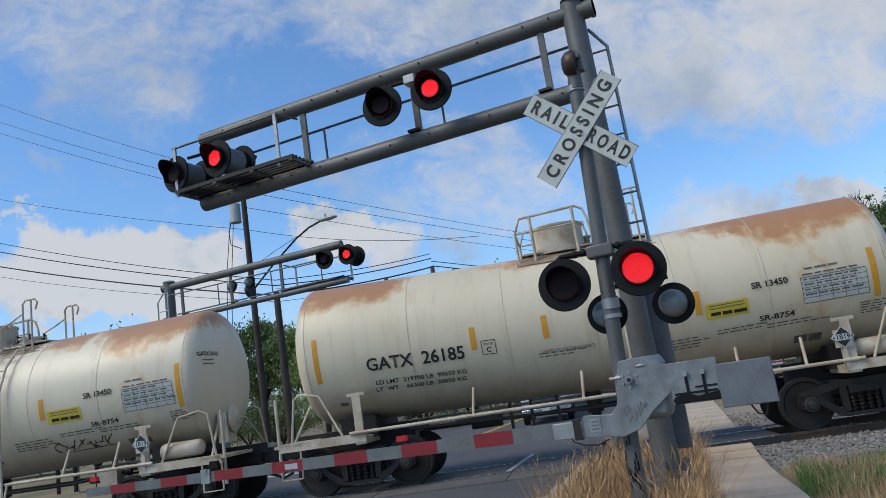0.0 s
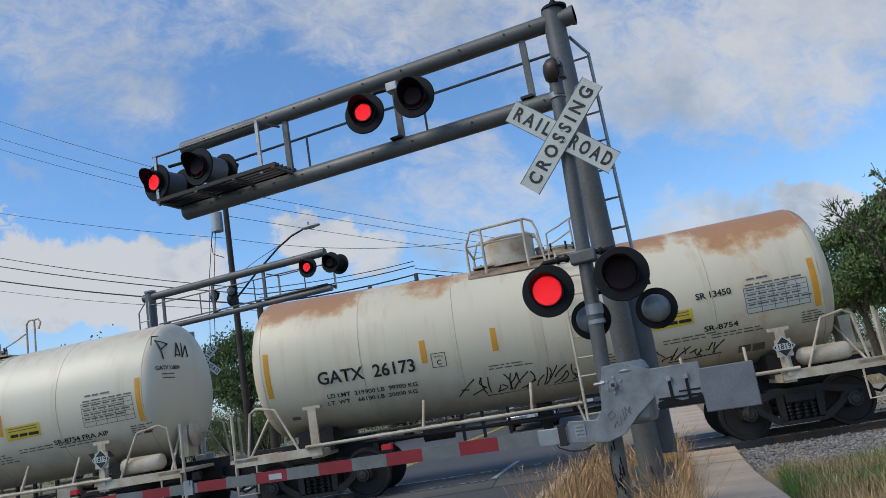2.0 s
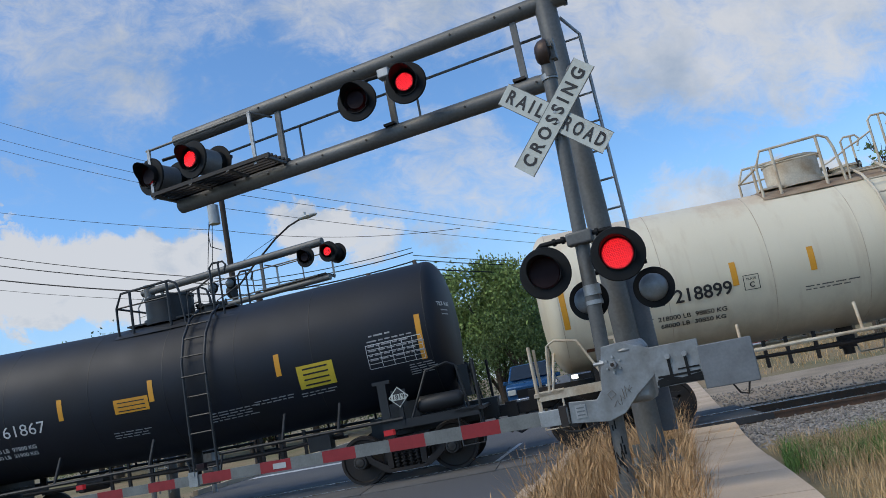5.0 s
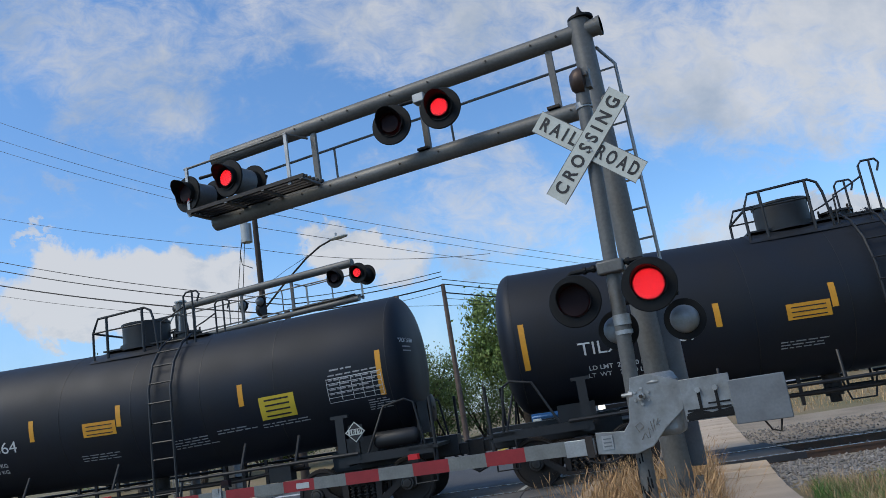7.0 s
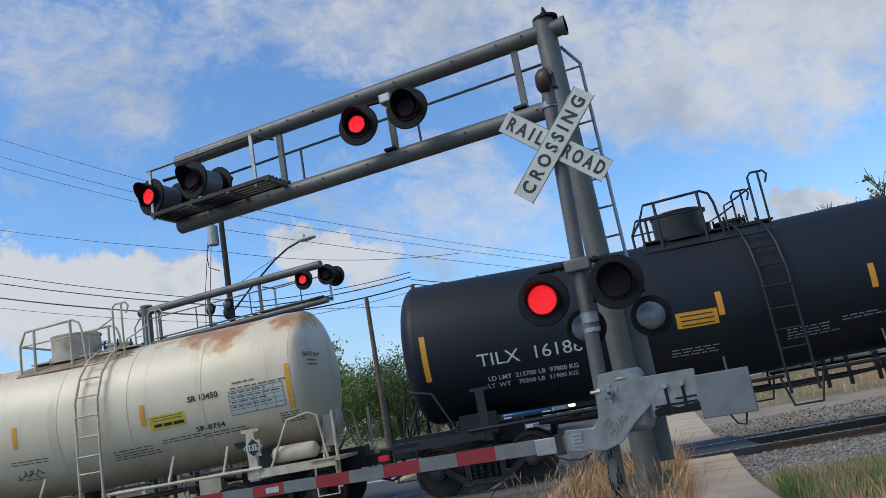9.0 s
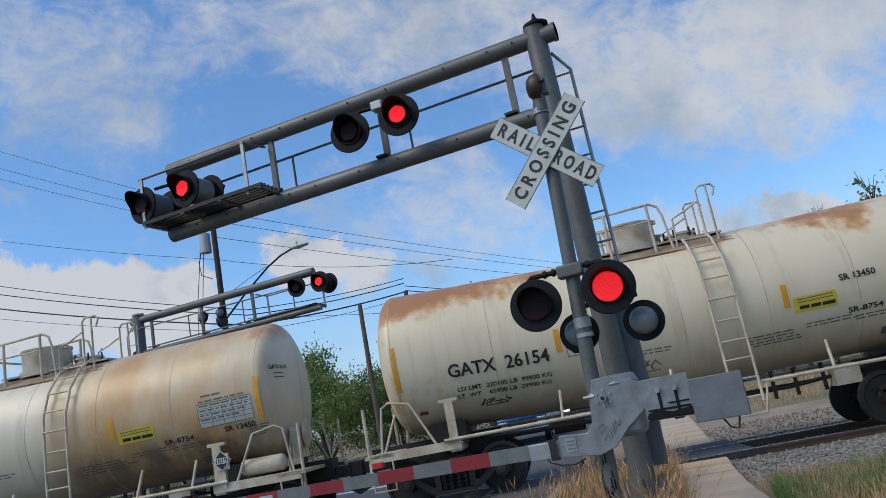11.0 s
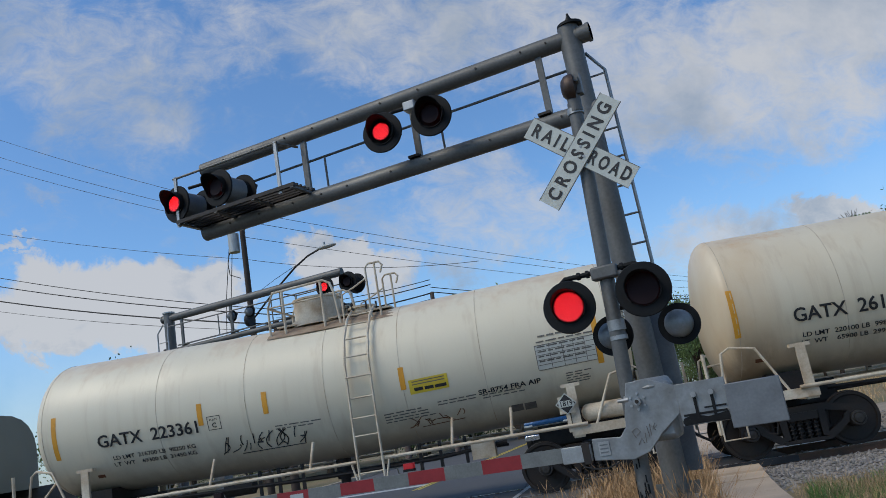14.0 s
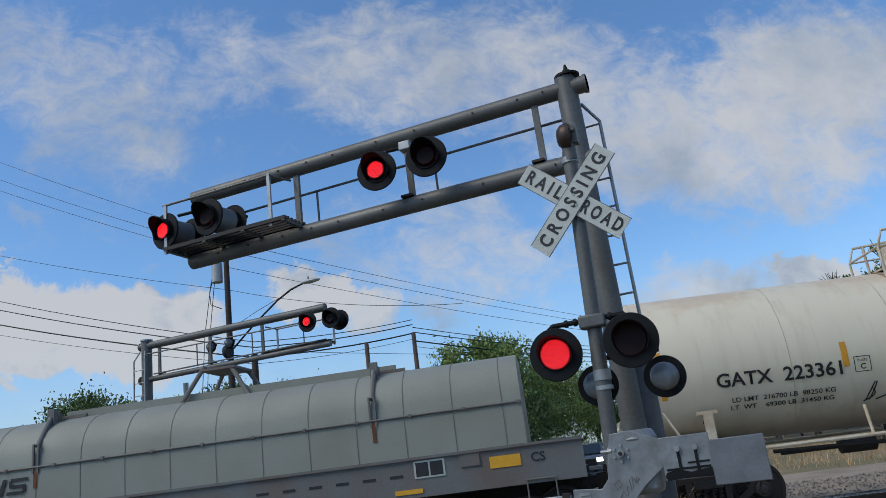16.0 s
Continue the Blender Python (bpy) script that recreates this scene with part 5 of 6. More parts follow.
        tank_patch(-0.46, 2.36, 0.73, 0.28, "yellow", car, "sticker", label="orange sticker with small print")
        for k in range(3):
            tank_patch(-0.46, 2.43 - 0.08 * k, 0.58, 0.02, "letter", car, "print_bar", 0.008, 2)
    px0 = 4.9 if black else 4.83 if long_car else 4.38
    line = ink if black else faint
    pz = 2.41 if not black else 2.35
    if not black and num != "218899":
        tank_patch(px0, pz, 1.08, 0.44, "panelwhite", car, "data_panel", label="ruled data panel")
    for k in range(6):
        tank_patch(px0, pz + 0.22 - 0.088 * k, 1.08, 0.010 if k else 0.014, line, car, "panel_line", 0.008, 1)
    for u in (-0.54, -0.28, -0.05, 0.16, 0.36, 0.54):
        tank_patch(px0 + u, pz, 0.010, 0.44, line, car, "panel_line", 0.008, 3)
    bars(car, px0, pz + 0.175, 1.0, 5, faint, 0.026, 0.088, seed + 5)
    bars(car, px0 - 0.2, pz + 0.275, 0.5, 1, faint, 0.03, 0.09, seed + 15)
    bars(car, 1.75 if not black else 1.5, 1.86, 0.95, 4, faint, 0.024, 0.062, seed + 1)
    bars(car, 2.75 if not black else 2.4, 1.90, 0.85, 2, faint, 0.022, 0.06, seed + 2)
    bars(car, 3.65 if not black else 3.4, 1.86, 0.95, 2, faint, 0.022, 0.06, seed + 3)
    bars(car, -0.45 if not black else -0.6, 2.02 if not black else 1.86, 0.8, 2 if not black else 3, faint, 0.022, 0.06, seed + 4)
    bars(car, 4.95 if not black else 5.3, 1.95, 0.4, 5, faint, 0.02, 0.05, seed + 6)
    if not black:
        for u in (-0.12, 0.13):
            tank_patch(3.87 + u, 1.60, 0.22, 0.19, "faintletter", car, "stencil_box")
        tank_patch(-4.72, 1.68, 0.16, 0.09, "rust" if seed % 2 else "faintletter", car, "small_decal")
        if num == "218899":
            tank_patch(5.06, 1.92, 0.16, 0.09, "red", car, "small_decal", label="small red decal")
    # hazard placard
    p = part("placard", Geo().prism([(-0.19, 0), (0, -0.19), (0.19, 0), (0, 0.19)][::-1], -0.006, 0.006), "white", car, "white diamond hazard placard", Matrix.Translation((px, -1.50, 1.52)))
    part("placard_field", Geo().prism([(-0.165, 0), (0, -0.165), (0.165, 0), (0, 0.165)][::-1], -0.002, 0.002), "letter", p, m=Matrix.Translation((0, -0.009, 0)))
    part("placard_band", Geo().box((0, -0.013, 0), (0.27, 0.003, 0.11)), "white", p)
    flat_text("1819", 0.12, "letter", p, Matrix.Translation((0, -0.0165, 0)) @ Matrix.Rotation(radians(90), 4, "X"), bold=0.002)
    part("placard_holder", Geo().box((px, -1.475, 1.50), (0.27, 0.02, 0.30)).box((px, -1.42, 1.27), (0.07, 0.1, 0.5)), trim, car)
    # number on the tank end
    me = letters(f"{mark} {num}", 0.115, bold=0.002)
    me.materials.clear(); me.materials.append(M[ink])
    part("lettering", end_skin(me, -0.86, Z_T + 0.50, H), "", car)
    for k in range(2):
        part("print_bar", end_skin(Geo().add([(-0.2 + 0.07 * u, v, 0) for v in (-0.012, 0.012) for u in range(6)], [(u, u + 1, u + 7, u + 6) for u in range(5)]).mesh("print_bar", faint), -0.88, Z_T + 0.38 - 0.08 * k, H), "", car)
    running_gear(car, (-4.55 - d, 4.55 + d), pitch / 2)
    return car


def coil_car(centre, pitch):
    """A grey covered coil car with a rounded hood."""
    car = thing("coil_car", TR @ Matrix.Translation((centre, 0, 0)), "grey covered coil car with a rounded steel hood", "freight car", "cars of the train")
    H = pitch / 2 - 0.45
    def ring(x, r=0.0):
        pts = [(-1.40 - r, 1.70)]
        for i in range(13):
            a = radians(180 - 180 * i / 12)
            pts.append(((1.40 + r) * math.copysign(abs(math.cos(a)) ** 0.62, math.cos(a)), 2.32 + (1.10 + r) * math.sin(a) ** 0.8))
        pts.append((1.40 + r, 1.70))
        return [(x, y, z) for y, z in pts]
    hood_of = part("hood", hood_geo(ring, -H + 0.5, H - 0.85), "coil", car, "grey rounded steel hood with ribs")
    for i in range(14):
        x = -H + 0.9 + i * (2 * H - 2.1) / 13
        part("hood_seam", hood_geo(lambda q: ring(q, 0.006), x - 0.007, x + 0.007), "coilbody", hood_of)
    for side in (-1, 1):
        part("hood_rail", Geo().tube((-H + 0.5, side * 1.415, 2.46), (H - 0.85, side * 1.415, 2.46), 0.020, 8), "coilbody", hood_of)
        for i in range(13):
            part("latch", Geo().box((-H + 1.0 + i * 1.0, side * 1.42, 2.46), (0.06, 0.05, 0.06)), "coilbody", hood_of)
        part("side_sill", Geo().box((0, side * 1.42, 1.36), (2 * H + 0.2, 0.10, 0.66)), "coilbody", car, "dark grey side sill")
        part("sill_lip", Geo().box((0, side * 1.45, 1.70), (2 * H + 0.2, 0.14, 0.05)), "coilbody", car)
        for x in (-3.34, 3.36):
            b = part("hood_bracket", Geo().box((x - 0.05, side * 1.40, 2.62), (0.035, 0.05, 0.55)).box((x + 0.05, side * 1.40, 2.62), (0.035, 0.05, 0.55)).tube((x, side * 1.36, 2.85), (x, side * 0.95, 3.42), 0.05, 8).box((x, side * 0.92, 3.42), (0.14, 0.12, 0.34)), "coilbody", car, "rusty lifting bracket on the hood")
            part("rust_streak", Geo().box((x, side * 1.405, 2.28), (0.07, 0.02, 0.42)), "rust", b)
        part("safety_bar", Geo().box((5.67, side * 1.48, 1.46), (0.55, 0.01, 0.20)), "orange", car)
        part("safety_bar", Geo().box((3.9, side * 1.48, 1.14), (0.5, 0.01, 0.08)), "orange", car)
        w = part("window_plate", Geo().box((4.31, side * 1.48, 1.50), (0.56, 0.01, 0.30)), "white", car)
        part("window_field", Geo().box((4.18, side * 1.486, 1.50), (0.23, 0.01, 0.24)).box((4.44, side * 1.486, 1.50), (0.23, 0.01, 0.24)), "letter", w)
        part("bracket_box", Geo().box((5.05, side * 1.47, 1.56), (0.35, 0.06, 0.22)), "coilbody", car)
        part("end_handhold", Geo().path([(6.0, side * 1.5, 0.7), (6.0, side * 1.5, 1.1), (6.5, side * 1.5, 1.1), (6.5, side * 1.5, 0.7)], 0.02, 6), "coilbody", car)
    flat_text("CS", 0.22, "letter", car, Matrix.Translation((6.25, -1.485, 1.46)) @ Matrix.Rotation(radians(90), 4, "X"), bold=0.004)
    part("painted_mark", Geo().prism([(-4.35, 2.0), (-4.27, 2.0), (-4.17, 2.30), (-4.25, 2.30)][::-1], -1.425, -1.418).prism([(-4.25, 2.30), (-4.17, 2.30), (-4.02, 2.0), (-4.10, 2.0)][::-1], -1.425, -1.418).prism([(-4.10, 2.0), (-4.02, 2.0), (-3.92, 2.30), (-4.0, 2.30)][::-1], -1.425, -1.418).box((-3.66, -1.421, 2.27), (0.36, 0.007, 0.06)).box((-3.70, -1.421, 2.15), (0.34, 0.007, 0.06)).box((-3.74, -1.421, 2.03), (0.36, 0.007, 0.06)).box((-3.84, -1.421, 2.21), (0.06, 0.007, 0.10)).box((-3.56, -1.421, 2.09), (0.06, 0.007, 0.10)), "letter", car, "black slanted mark")
    for k in range(6):
        part("print_bar", Geo().box((1.2 + 0.5 * k, -1.475, 1.42), (0.24, 0.006, 0.05)), "letter", car)
    part("top_bracket", Geo().path([(-0.75, -0.6, 3.35), (-0.3, -0.45, 4.06), (-0.3, 0.45, 3.98), (-0.75, 0.6, 3.25)], 0.05, 8).path([(0.75, -0.6, 3.25), (0.3, -0.45, 3.98), (0.3, 0.45, 3.98), (0.75, 0.6, 3.25)], 0.05, 8).box((0, 0, 4.0), (0.75, 1.0, 0.05)), "coilbody", car, "lifting stand on the hood")
    for x in (-3.34, 3.36):
        part("hook_bracket", Geo().box((x, -0.75, 3.32), (0.14, 0.10, 0.40)).box((x + 0.25, -0.6, 3.42), (0.6, 0.06, 0.06)), "coilbody", car)
    part("top_rail", Geo().box((0.2, -0.45, 3.44), (7.0, 0.08, 0.22)), "coil", car, "long ridge plate along the hood top")
    part("deck", Geo().box((0, 0, 1.15), (2 * H + 0.3, 2.7, 0.12)).box((0, 0, 0.95), (2 * H, 0.5, 0.4)), "darksteel", car)
    flat_text("NS", 0.30, "letter", car, Matrix.Translation((H - 0.85 + 0.012, -0.3, 2.7)) @ Matrix.Rotation(radians(90), 4, "Z") @ Matrix.Rotation(radians(90), 4, "X"), bold=0.004)
    running_gear(car, (-H + 1.3, H - 1.3), pitch / 2)
    return car


def hood_geo(ring, x0, x1):
    g = Geo()
    a, b = ring(x0), ring(x1)
    n = len(a)
    g.add(a + b, [(i, i + 1, n + i + 1, n + i) for i in range(n - 1)] + [tuple(range(n - 1, -1, -1)), tuple(range(n, 2 * n))])
    return g


# ---- poles and wires ----
def sag(a, b, drop, n=14):
    a, b = Vector(a), Vector(b)
    return [a.lerp(b, i / n) - Vector((0, 0, drop * 4 * (i / n) * (1 - i / n))) for i in range(n + 1)]


def wire(a, b, drop, r=0.012):
    t = tagged(part("wire", Geo().path(sag(a, b, drop), r, 5), "wire"), "thin black overhead wire between poles", "wire", "overhead wires")
    return t


def utility_pole(x, y, h, r=0.16, material="wood", arms=0, arm_dir=0.0, lean=0.0, label="dark wooden utility pole"):
    t = thing("utility_pole", Matrix.Translation((x, y, gz(x, y) - 0.3)), label, "utility pole", "utility poles")
    part("shaft", Geo().tube((0, 0, 0), (lean, 0, h + 0.3), r, 14, r * 0.72), material, t)
    for k in range(arms):
        z = h - 0.5 - k * 0.9
        d = Vector((math.cos(arm_dir), math.sin(arm_dir), 0))
        a = part("crossarm", Geo().box((0, 0, 0), (2.4, 0.10, 0.12)), material, t, m=Matrix.Translation((lean, -r, z)) @ Matrix.Rotation(arm_dir, 4, "Z"))
        for u in (-1.1, -0.6, 0.6, 1.1):
            part("insulator", Geo().tube((u, 0, 0.06), (u, 0, 0.22), 0.04, 8, 0.03), "transf", a)
        part("brace", Geo().tube((-0.7, 0, -0.05), (0, 0, -0.6), 0.02, 6).tube((0.7, 0, -0.05), (0, 0, -0.6), 0.02, 6), "galv", a)
    return t


def street_furniture():
    # main pole with transformer and street lamp
    p = utility_pole(-20.3, 20, 13.4, 0.17)
    can = part("transformer", Geo().tube((-0.48, -0.1, 11.3), (-0.48, -0.1, 12.2), 0.26, 20).tube((-0.48, -0.1, 12.2), (-0.48, -0.1, 12.28), 0.20, 20, 0.08), "transf", p, "pale grey cylindrical transformer")
    part("bushing", Geo().tube((-0.55, -0.1, 12.25), (-0.55, -0.1, 12.55), 0.035, 8).tube((-0.40, -0.1, 12.25), (-0.40, -0.1, 12.55), 0.035, 8), "wire", can)
    part("drop_cable", Geo().path([(-0.7, -0.1, 11.6), (-0.95, -0.1, 10.9), (-0.9, -0.1, 10.3), (-0.3, -0.1, 10.0)], 0.02, 6).path([(-0.75, -0.1, 11.8), (-1.3, -0.1, 9), (-1.7, -0.1, 5)], 0.016, 6).path([(-0.6, -0.1, 11.6), (-1.1, -0.1, 8.4), (-1.4, -0.1, 5)], 0.016, 6), "wire", p)
    part("service_coil", Geo().lathe([(-0.1, 0.3), (0, 0.34), (0.1, 0.3)], Matrix.Translation((0.1, -0.3, 7.9)), 16), "wire", p)
    a = part("lamp_arm", Geo().path([(0.1, 0, 8.0), (1.4, -0.1, 8.9), (2.8, -0.2, 9.75), (3.6, -0.25, 10.1), (4.3, -0.3, 10.25)], 0.045, 8).path([(0.1, 0, 9.0), (1.6, -0.1, 9.5), (2.9, -0.2, 9.85)], 0.012, 6), "wire", p, "dark curved street lamp arm")
    part("lamp_head", Geo().lathe([(0, 0.06), (0.12, 0.14), (0.5, 0.18), (0.85, 0.12), (0.95, 0.04)], Matrix.Translation((4.2, -0.3, 10.27)) @ Matrix.Diagonal((1, 1, 0.55, 1)), 16).tube((4.55, -0.3, 10.35), (4.55, -0.3, 10.5), 0.05, 8), "transf", a, "grey cobra street lamp head")
    utility_pole(-19.0, 20, 7.3, 0.20, label="short dark wooden pole beside the road")
    utility_pole(-15.4, 24, 7.6, 0.14, "palewood", label="slim weathered wooden pole")
    utility_pole(-14.2, 27, 8.2, 0.15, "palewood", label="weathered wooden pole beyond the crossing")
    utility_pole(2.4, 60, 8.2, 0.17, "wood", 2, radians(20), -0.2, label="wooden utility pole with crossarms")
    utility_pole(-7.6, 42, 9.4, 0.16, "wood", label="wooden utility pole among the trees")
    # wires
    for dz, x0 in ((22.6, 0), (21.3, 0), (20.5, 0)):
        wire((-44, 20, dz + 3.2), (-20.3, 20.2, 12.9 - (22.6 - dz) * 0.5), 0.3)
    wire((-44, 20, 18.6), (-20.3, 20, 10.3), 0.3)
    wire((-20.3, 20, 10.3), (-9, 20.5, 7.5), 0.35)
    for za, zb, r in ((15.9, 7.6, 0.02), (15.3, 7.35, 0.026), (14.3, 6.9, 0.035), (13.6, 6.6, 0.012)):
        wire((-44, 20, za), (-19.0, 20, zb), 0.35, r)
        wire((-19.0, 20, zb), (-14.2, 27, zb + 1.0), 0.15, r)
        wire((-14.2, 27, zb + 0.6), (2.4, 60, zb + 0.2), 0.8, r)
    for z0, z1 in ((12.7, 6.9), (12.2, 6.6), (11.4, 6.2)):
        wire((-20.3, 20, z0), (2.4, 60, z1 + 1.0), 0.6)
    wire((-19, 20, 7.2), (2.4, 60, 7.4), 0.4)
    wire((2.4, 60, 7.9), (34, 48, 15.5), 0.5, 0.02)
    wire((-8, 30, 6.2), (2.4, 60, 6.9), 0.3)
    # far billboard
    s = thing("billboard", Matrix.Translation((-1.0, 61, 0)), "small yellow billboard on a post", "sign")
    part("board", Geo().box((0, 0, 6.0), (2.6, 0.15, 1.5)), "signyellow", s, "yellow board with dark bars")
    for k, line in enumerate(("STOP FOR PEOPLE", "IN CROSSWALKS")):
        flat_text(line, 0.34, "letter", s, Matrix.Translation((0.28, -0.085, 6.34 - 0.42 * k)) @ Matrix.Rotation(radians(90), 4, "X"), bold=0.008, width=1.85 - 0.1 * k)
    part("print_bar", Geo().box((0.28, -0.085, 5.52), (1.5, 0.02, 0.10)), "letter", s)
    part("pictogram", Geo().prism([(-1.10, 5.55), (-0.98, 5.55), (-0.93, 5.85), (-0.84, 5.55), (-0.72, 5.55), (-0.83, 6.05), (-0.70, 6.0), (-0.72, 6.12), (-0.86, 6.35), (-0.98, 6.35), (-1.12, 6.05), (-0.99, 6.05)][::-1], -0.10, -0.08).lathe([(-0.01, 0.09), (0.01, 0.09)], Matrix.Translation((-0.92, -0.09, 6.47)) @ Matrix.Rotation(radians(90), 4, "Z"), 12), "letter", s, "black walking pictogram")
    part("post", Geo().tube((0, 0, -0.5), (0, 0, 5.3), 0.12, 10), "galv", s)
    l = thing("street_lamp", Matrix.Translation((-4.0, 62, -0.4)), "grey street lamp with a curved arm", "street lamp")
    part("post", Geo().tube((0, 0, 0), (0, 0, 6.6), 0.09, 10, 0.06), "galv", l)
    part("arm", Geo().path([(0, 0, 6.6), (1.2, 0, 7.6), (2.6, 0, 8.2), (4.2, 0, 8.35)], 0.05, 8), "galv", l)
    part("lamp_head", Geo().box((4.4, 0, 8.33), (0.8, 0.3, 0.14)), "transf", l, bevel=0.04)


def far_house():
    h = thing("house", Matrix.Translation((-1.6, 69, -0.4)) @ Matrix.Rotation(radians(12), 4, "Z"), "small white house with a pale gabled roof", "house")
    part("wall", Geo().box((0, 0, 1.1), (4.6, 3.2, 2.2)), "cargrey", h)
    part("roof", Geo().add([(-2.6, -1.9, 2.15), (2.6, -1.9, 2.15), (2.6, 1.9, 2.15), (-2.6, 1.9, 2.15), (-2.6, 0, 3.0), (2.6, 0, 3.0)], [(0, 1, 5, 4), (2, 3, 4, 5), (1, 2, 5), (3, 0, 4), (3, 2, 1, 0)]), "transf", h, "pale metal gabled roof", smooth=0)
    for x in (-1.3, 1.2):
        w = part("window", Geo().box((x, -1.62, 1.2), (0.9, 0.06, 0.9)), "transf", h)
        part("pane", Geo().box((x, -1.66, 1.2), (0.74, 0.03, 0.74)), "glass", w)
    f = thing("barrier", Matrix.Translation((0.4, 62, -0.4)), "low red and white plank barrier", "barrier")
    for k in range(2):
        part("plank", Geo().box((0, 0, 0.35 + 0.35 * k), (1.8, 0.05, 0.13)), "red", f)
    for x in (-0.8, 0.8):
        part("post", Geo().box((x, 0.08, 0.5), (0.1, 0.08, 1.1)), "white", f)
    s = thing("road_sign", Matrix.Translation((2.31, 45, -0.4)) @ Matrix.Rotation(radians(8), 4, "Z"), "grey back of a diamond road sign", "sign")
    part("post", Geo().tube((0, 0, 0), (0, 0, 3.0), 0.035, 8), "galv", s)
    part("plate", Geo().prism([(-0.53, 2.55), (0, 2.02), (0.53, 2.55), (0, 3.08)][::-1], -0.05, -0.04), "transf", s)
    part("lower_plate", Geo().box((0.02, -0.045, 1.75), (0.5, 0.012, 0.45)), "transf", s)


def road_vehicle(name, x, y, turn, paint, kind, label, lights=False):
    """A pickup or a car with its windows, wheels and lamps; the nose points to -y."""
    c = thing(name, Matrix.Translation((x, y, gz(x, y) - 0.03)) @ Matrix.Rotation(radians(turn), 4, "Z"), label, "pickup truck" if kind == "pickup" else "car", "waiting vehicles")
    if kind == "pickup":
        prof = [(-2.75, 0.45), (-2.75, 1.05), (-2.6, 1.16), (-1.35, 1.22), (-0.55, 1.85), (0.85, 1.88), (1.05, 1.25), (2.75, 1.22), (2.75, 0.5)]
        win = [(-1.18, 1.25), (-0.50, 1.78), (0.78, 1.80), (0.92, 1.27)]
    else:
        prof = [(-2.3, 0.40), (-2.32, 0.85), (-2.1, 1.0), (-1.2, 1.08), (-0.4, 1.62), (1.3, 1.66), (2.15, 1.15), (2.25, 0.45)]
        win = [(-1.0, 1.10), (-0.34, 1.55), (1.25, 1.58), (1.85, 1.15)]
    def shape(pts, half, inset):
        g = Geo()
        n = len(pts)
        for s in (-1, 1):
            g.v += [(s * (half - (inset if z > 1.3 else 0)), y_, z) for y_, z in pts]
        g.f = [tuple(range(n)), tuple(range(2 * n - 1, n - 1, -1))] + [(i, n + i, n + (i + 1) % n, (i + 1) % n) for i in range(n)]
        g.mi = [0] * len(g.f)
        return g
    part("body", shape(prof, 0.95, 0.16), paint, c, bevel=0.05)
    part("side_windows", shape(win, 0.957, 0.155), "glass", c)
    y0, y1 = prof[3][0] if kind == "pickup" else prof[3][0], prof[4][0]
    z0, z1 = prof[3][1], prof[4][1]
    part("windscreen", Geo().add([(-0.84, y0 - 0.01, z0 + 0.05), (0.84, y0 - 0.01, z0 + 0.05), (0.72, y1 - 0.05, z1 - 0.05), (-0.72, y1 - 0.05, z1 - 0.05)], [(0, 1, 2, 3)]), "glass", c, m=Matrix.Translation((0, -0.02, 0.03)))
    part("grille", Geo().box((0, prof[0][0] - 0.02, 0.78), (1.1, 0.06, 0.30)), "black", c, bevel=0.01)
    part("bumper", Geo().box((0, prof[0][0] - 0.05, 0.50), (1.86, 0.14, 0.20)), "chrome" if kind == "pickup" else paint, c, bevel=0.03)
    part("plate_bar", Geo().box((0, prof[0][0] - 0.13, 0.52), (0.3, 0.02, 0.14)), "white", c)
    for s in (-1, 1):
        part("headlight", Geo().box((s * 0.74, prof[0][0] - 0.02, 0.86), (0.32, 0.06, 0.20)), "headlight" if lights else "white", c, bevel=0.02)
        part("mirror", Geo().box((s * 1.08, -0.75, 1.22), (0.2, 0.12, 0.16)), paint, c, bevel=0.02)
        for yy in (-1.7 if kind == "pickup" else -1.4, 1.75 if kind == "pickup" else 1.4):
            w = part("wheel", Geo().lathe([(-0.12, 0.30), (-0.11, 0.36), (0.11, 0.36), (0.12, 0.30)], Matrix.Translation((s * 0.86, yy, 0.36)), 24), "tyre", c)
            part("rim", Geo().lathe([(0.09, 0.23), (0.125, 0.22), (0.125, 0.05)] if s > 0 else [(-0.125, 0.05), (-0.125, 0.22), (-0.09, 0.23)], Matrix.Translation((s * 0.86, yy, 0.36)), 20), "galv", w)
    return c


def far_signal():
    """The small signal pole on the other side of the tracks."""
    t = thing("crossing_signal", Matrix.Translation((-13.1, 8.6, -0.3)), "pale pole with a weathered crossbuck beyond the tracks", "crossing signal")
    part("pole", Geo().tube((0, 0, 0), (-0.05, 0, 4.6), 0.07, 14), "galv", t, "pale galvanised pole")
    crossbuck(t, Matrix.Translation((0.36, -0.12, 3.70)) @ Matrix.Rotation(radians(40), 4, "Z") @ Matrix.Scale(0.86, 4))
    part("base", Geo().box((0, 0, 0.9), (0.35, 0.35, 0.7)), "silver", t, bevel=0.03)
    u = thing("crossing_signal", Matrix.Translation((-14.25, 7.6, -0.3)), "white gate mast with a pair of red flashing lamps", "crossing signal")
    part("pole", Geo().tube((0, 0, 0), (0, 0, 2.5), 0.07, 14), "galv", u)
    lamp_head(u, Matrix.Translation((-0.34, -0.25, 2.25)), lit=0)
    lamp_head(u, Matrix.Translation((0.33, -0.25, 2.25)), lit=1)
    part("crossarm", Geo().tube((-0.34, -0.05, 2.52), (0.33, -0.05, 2.52), 0.03, 8), "black", u)
    part("upright_gate_arm", Geo().box((0.25, -0.2, 1.5), (0.11, 0.04, 1.6)), "white", u)


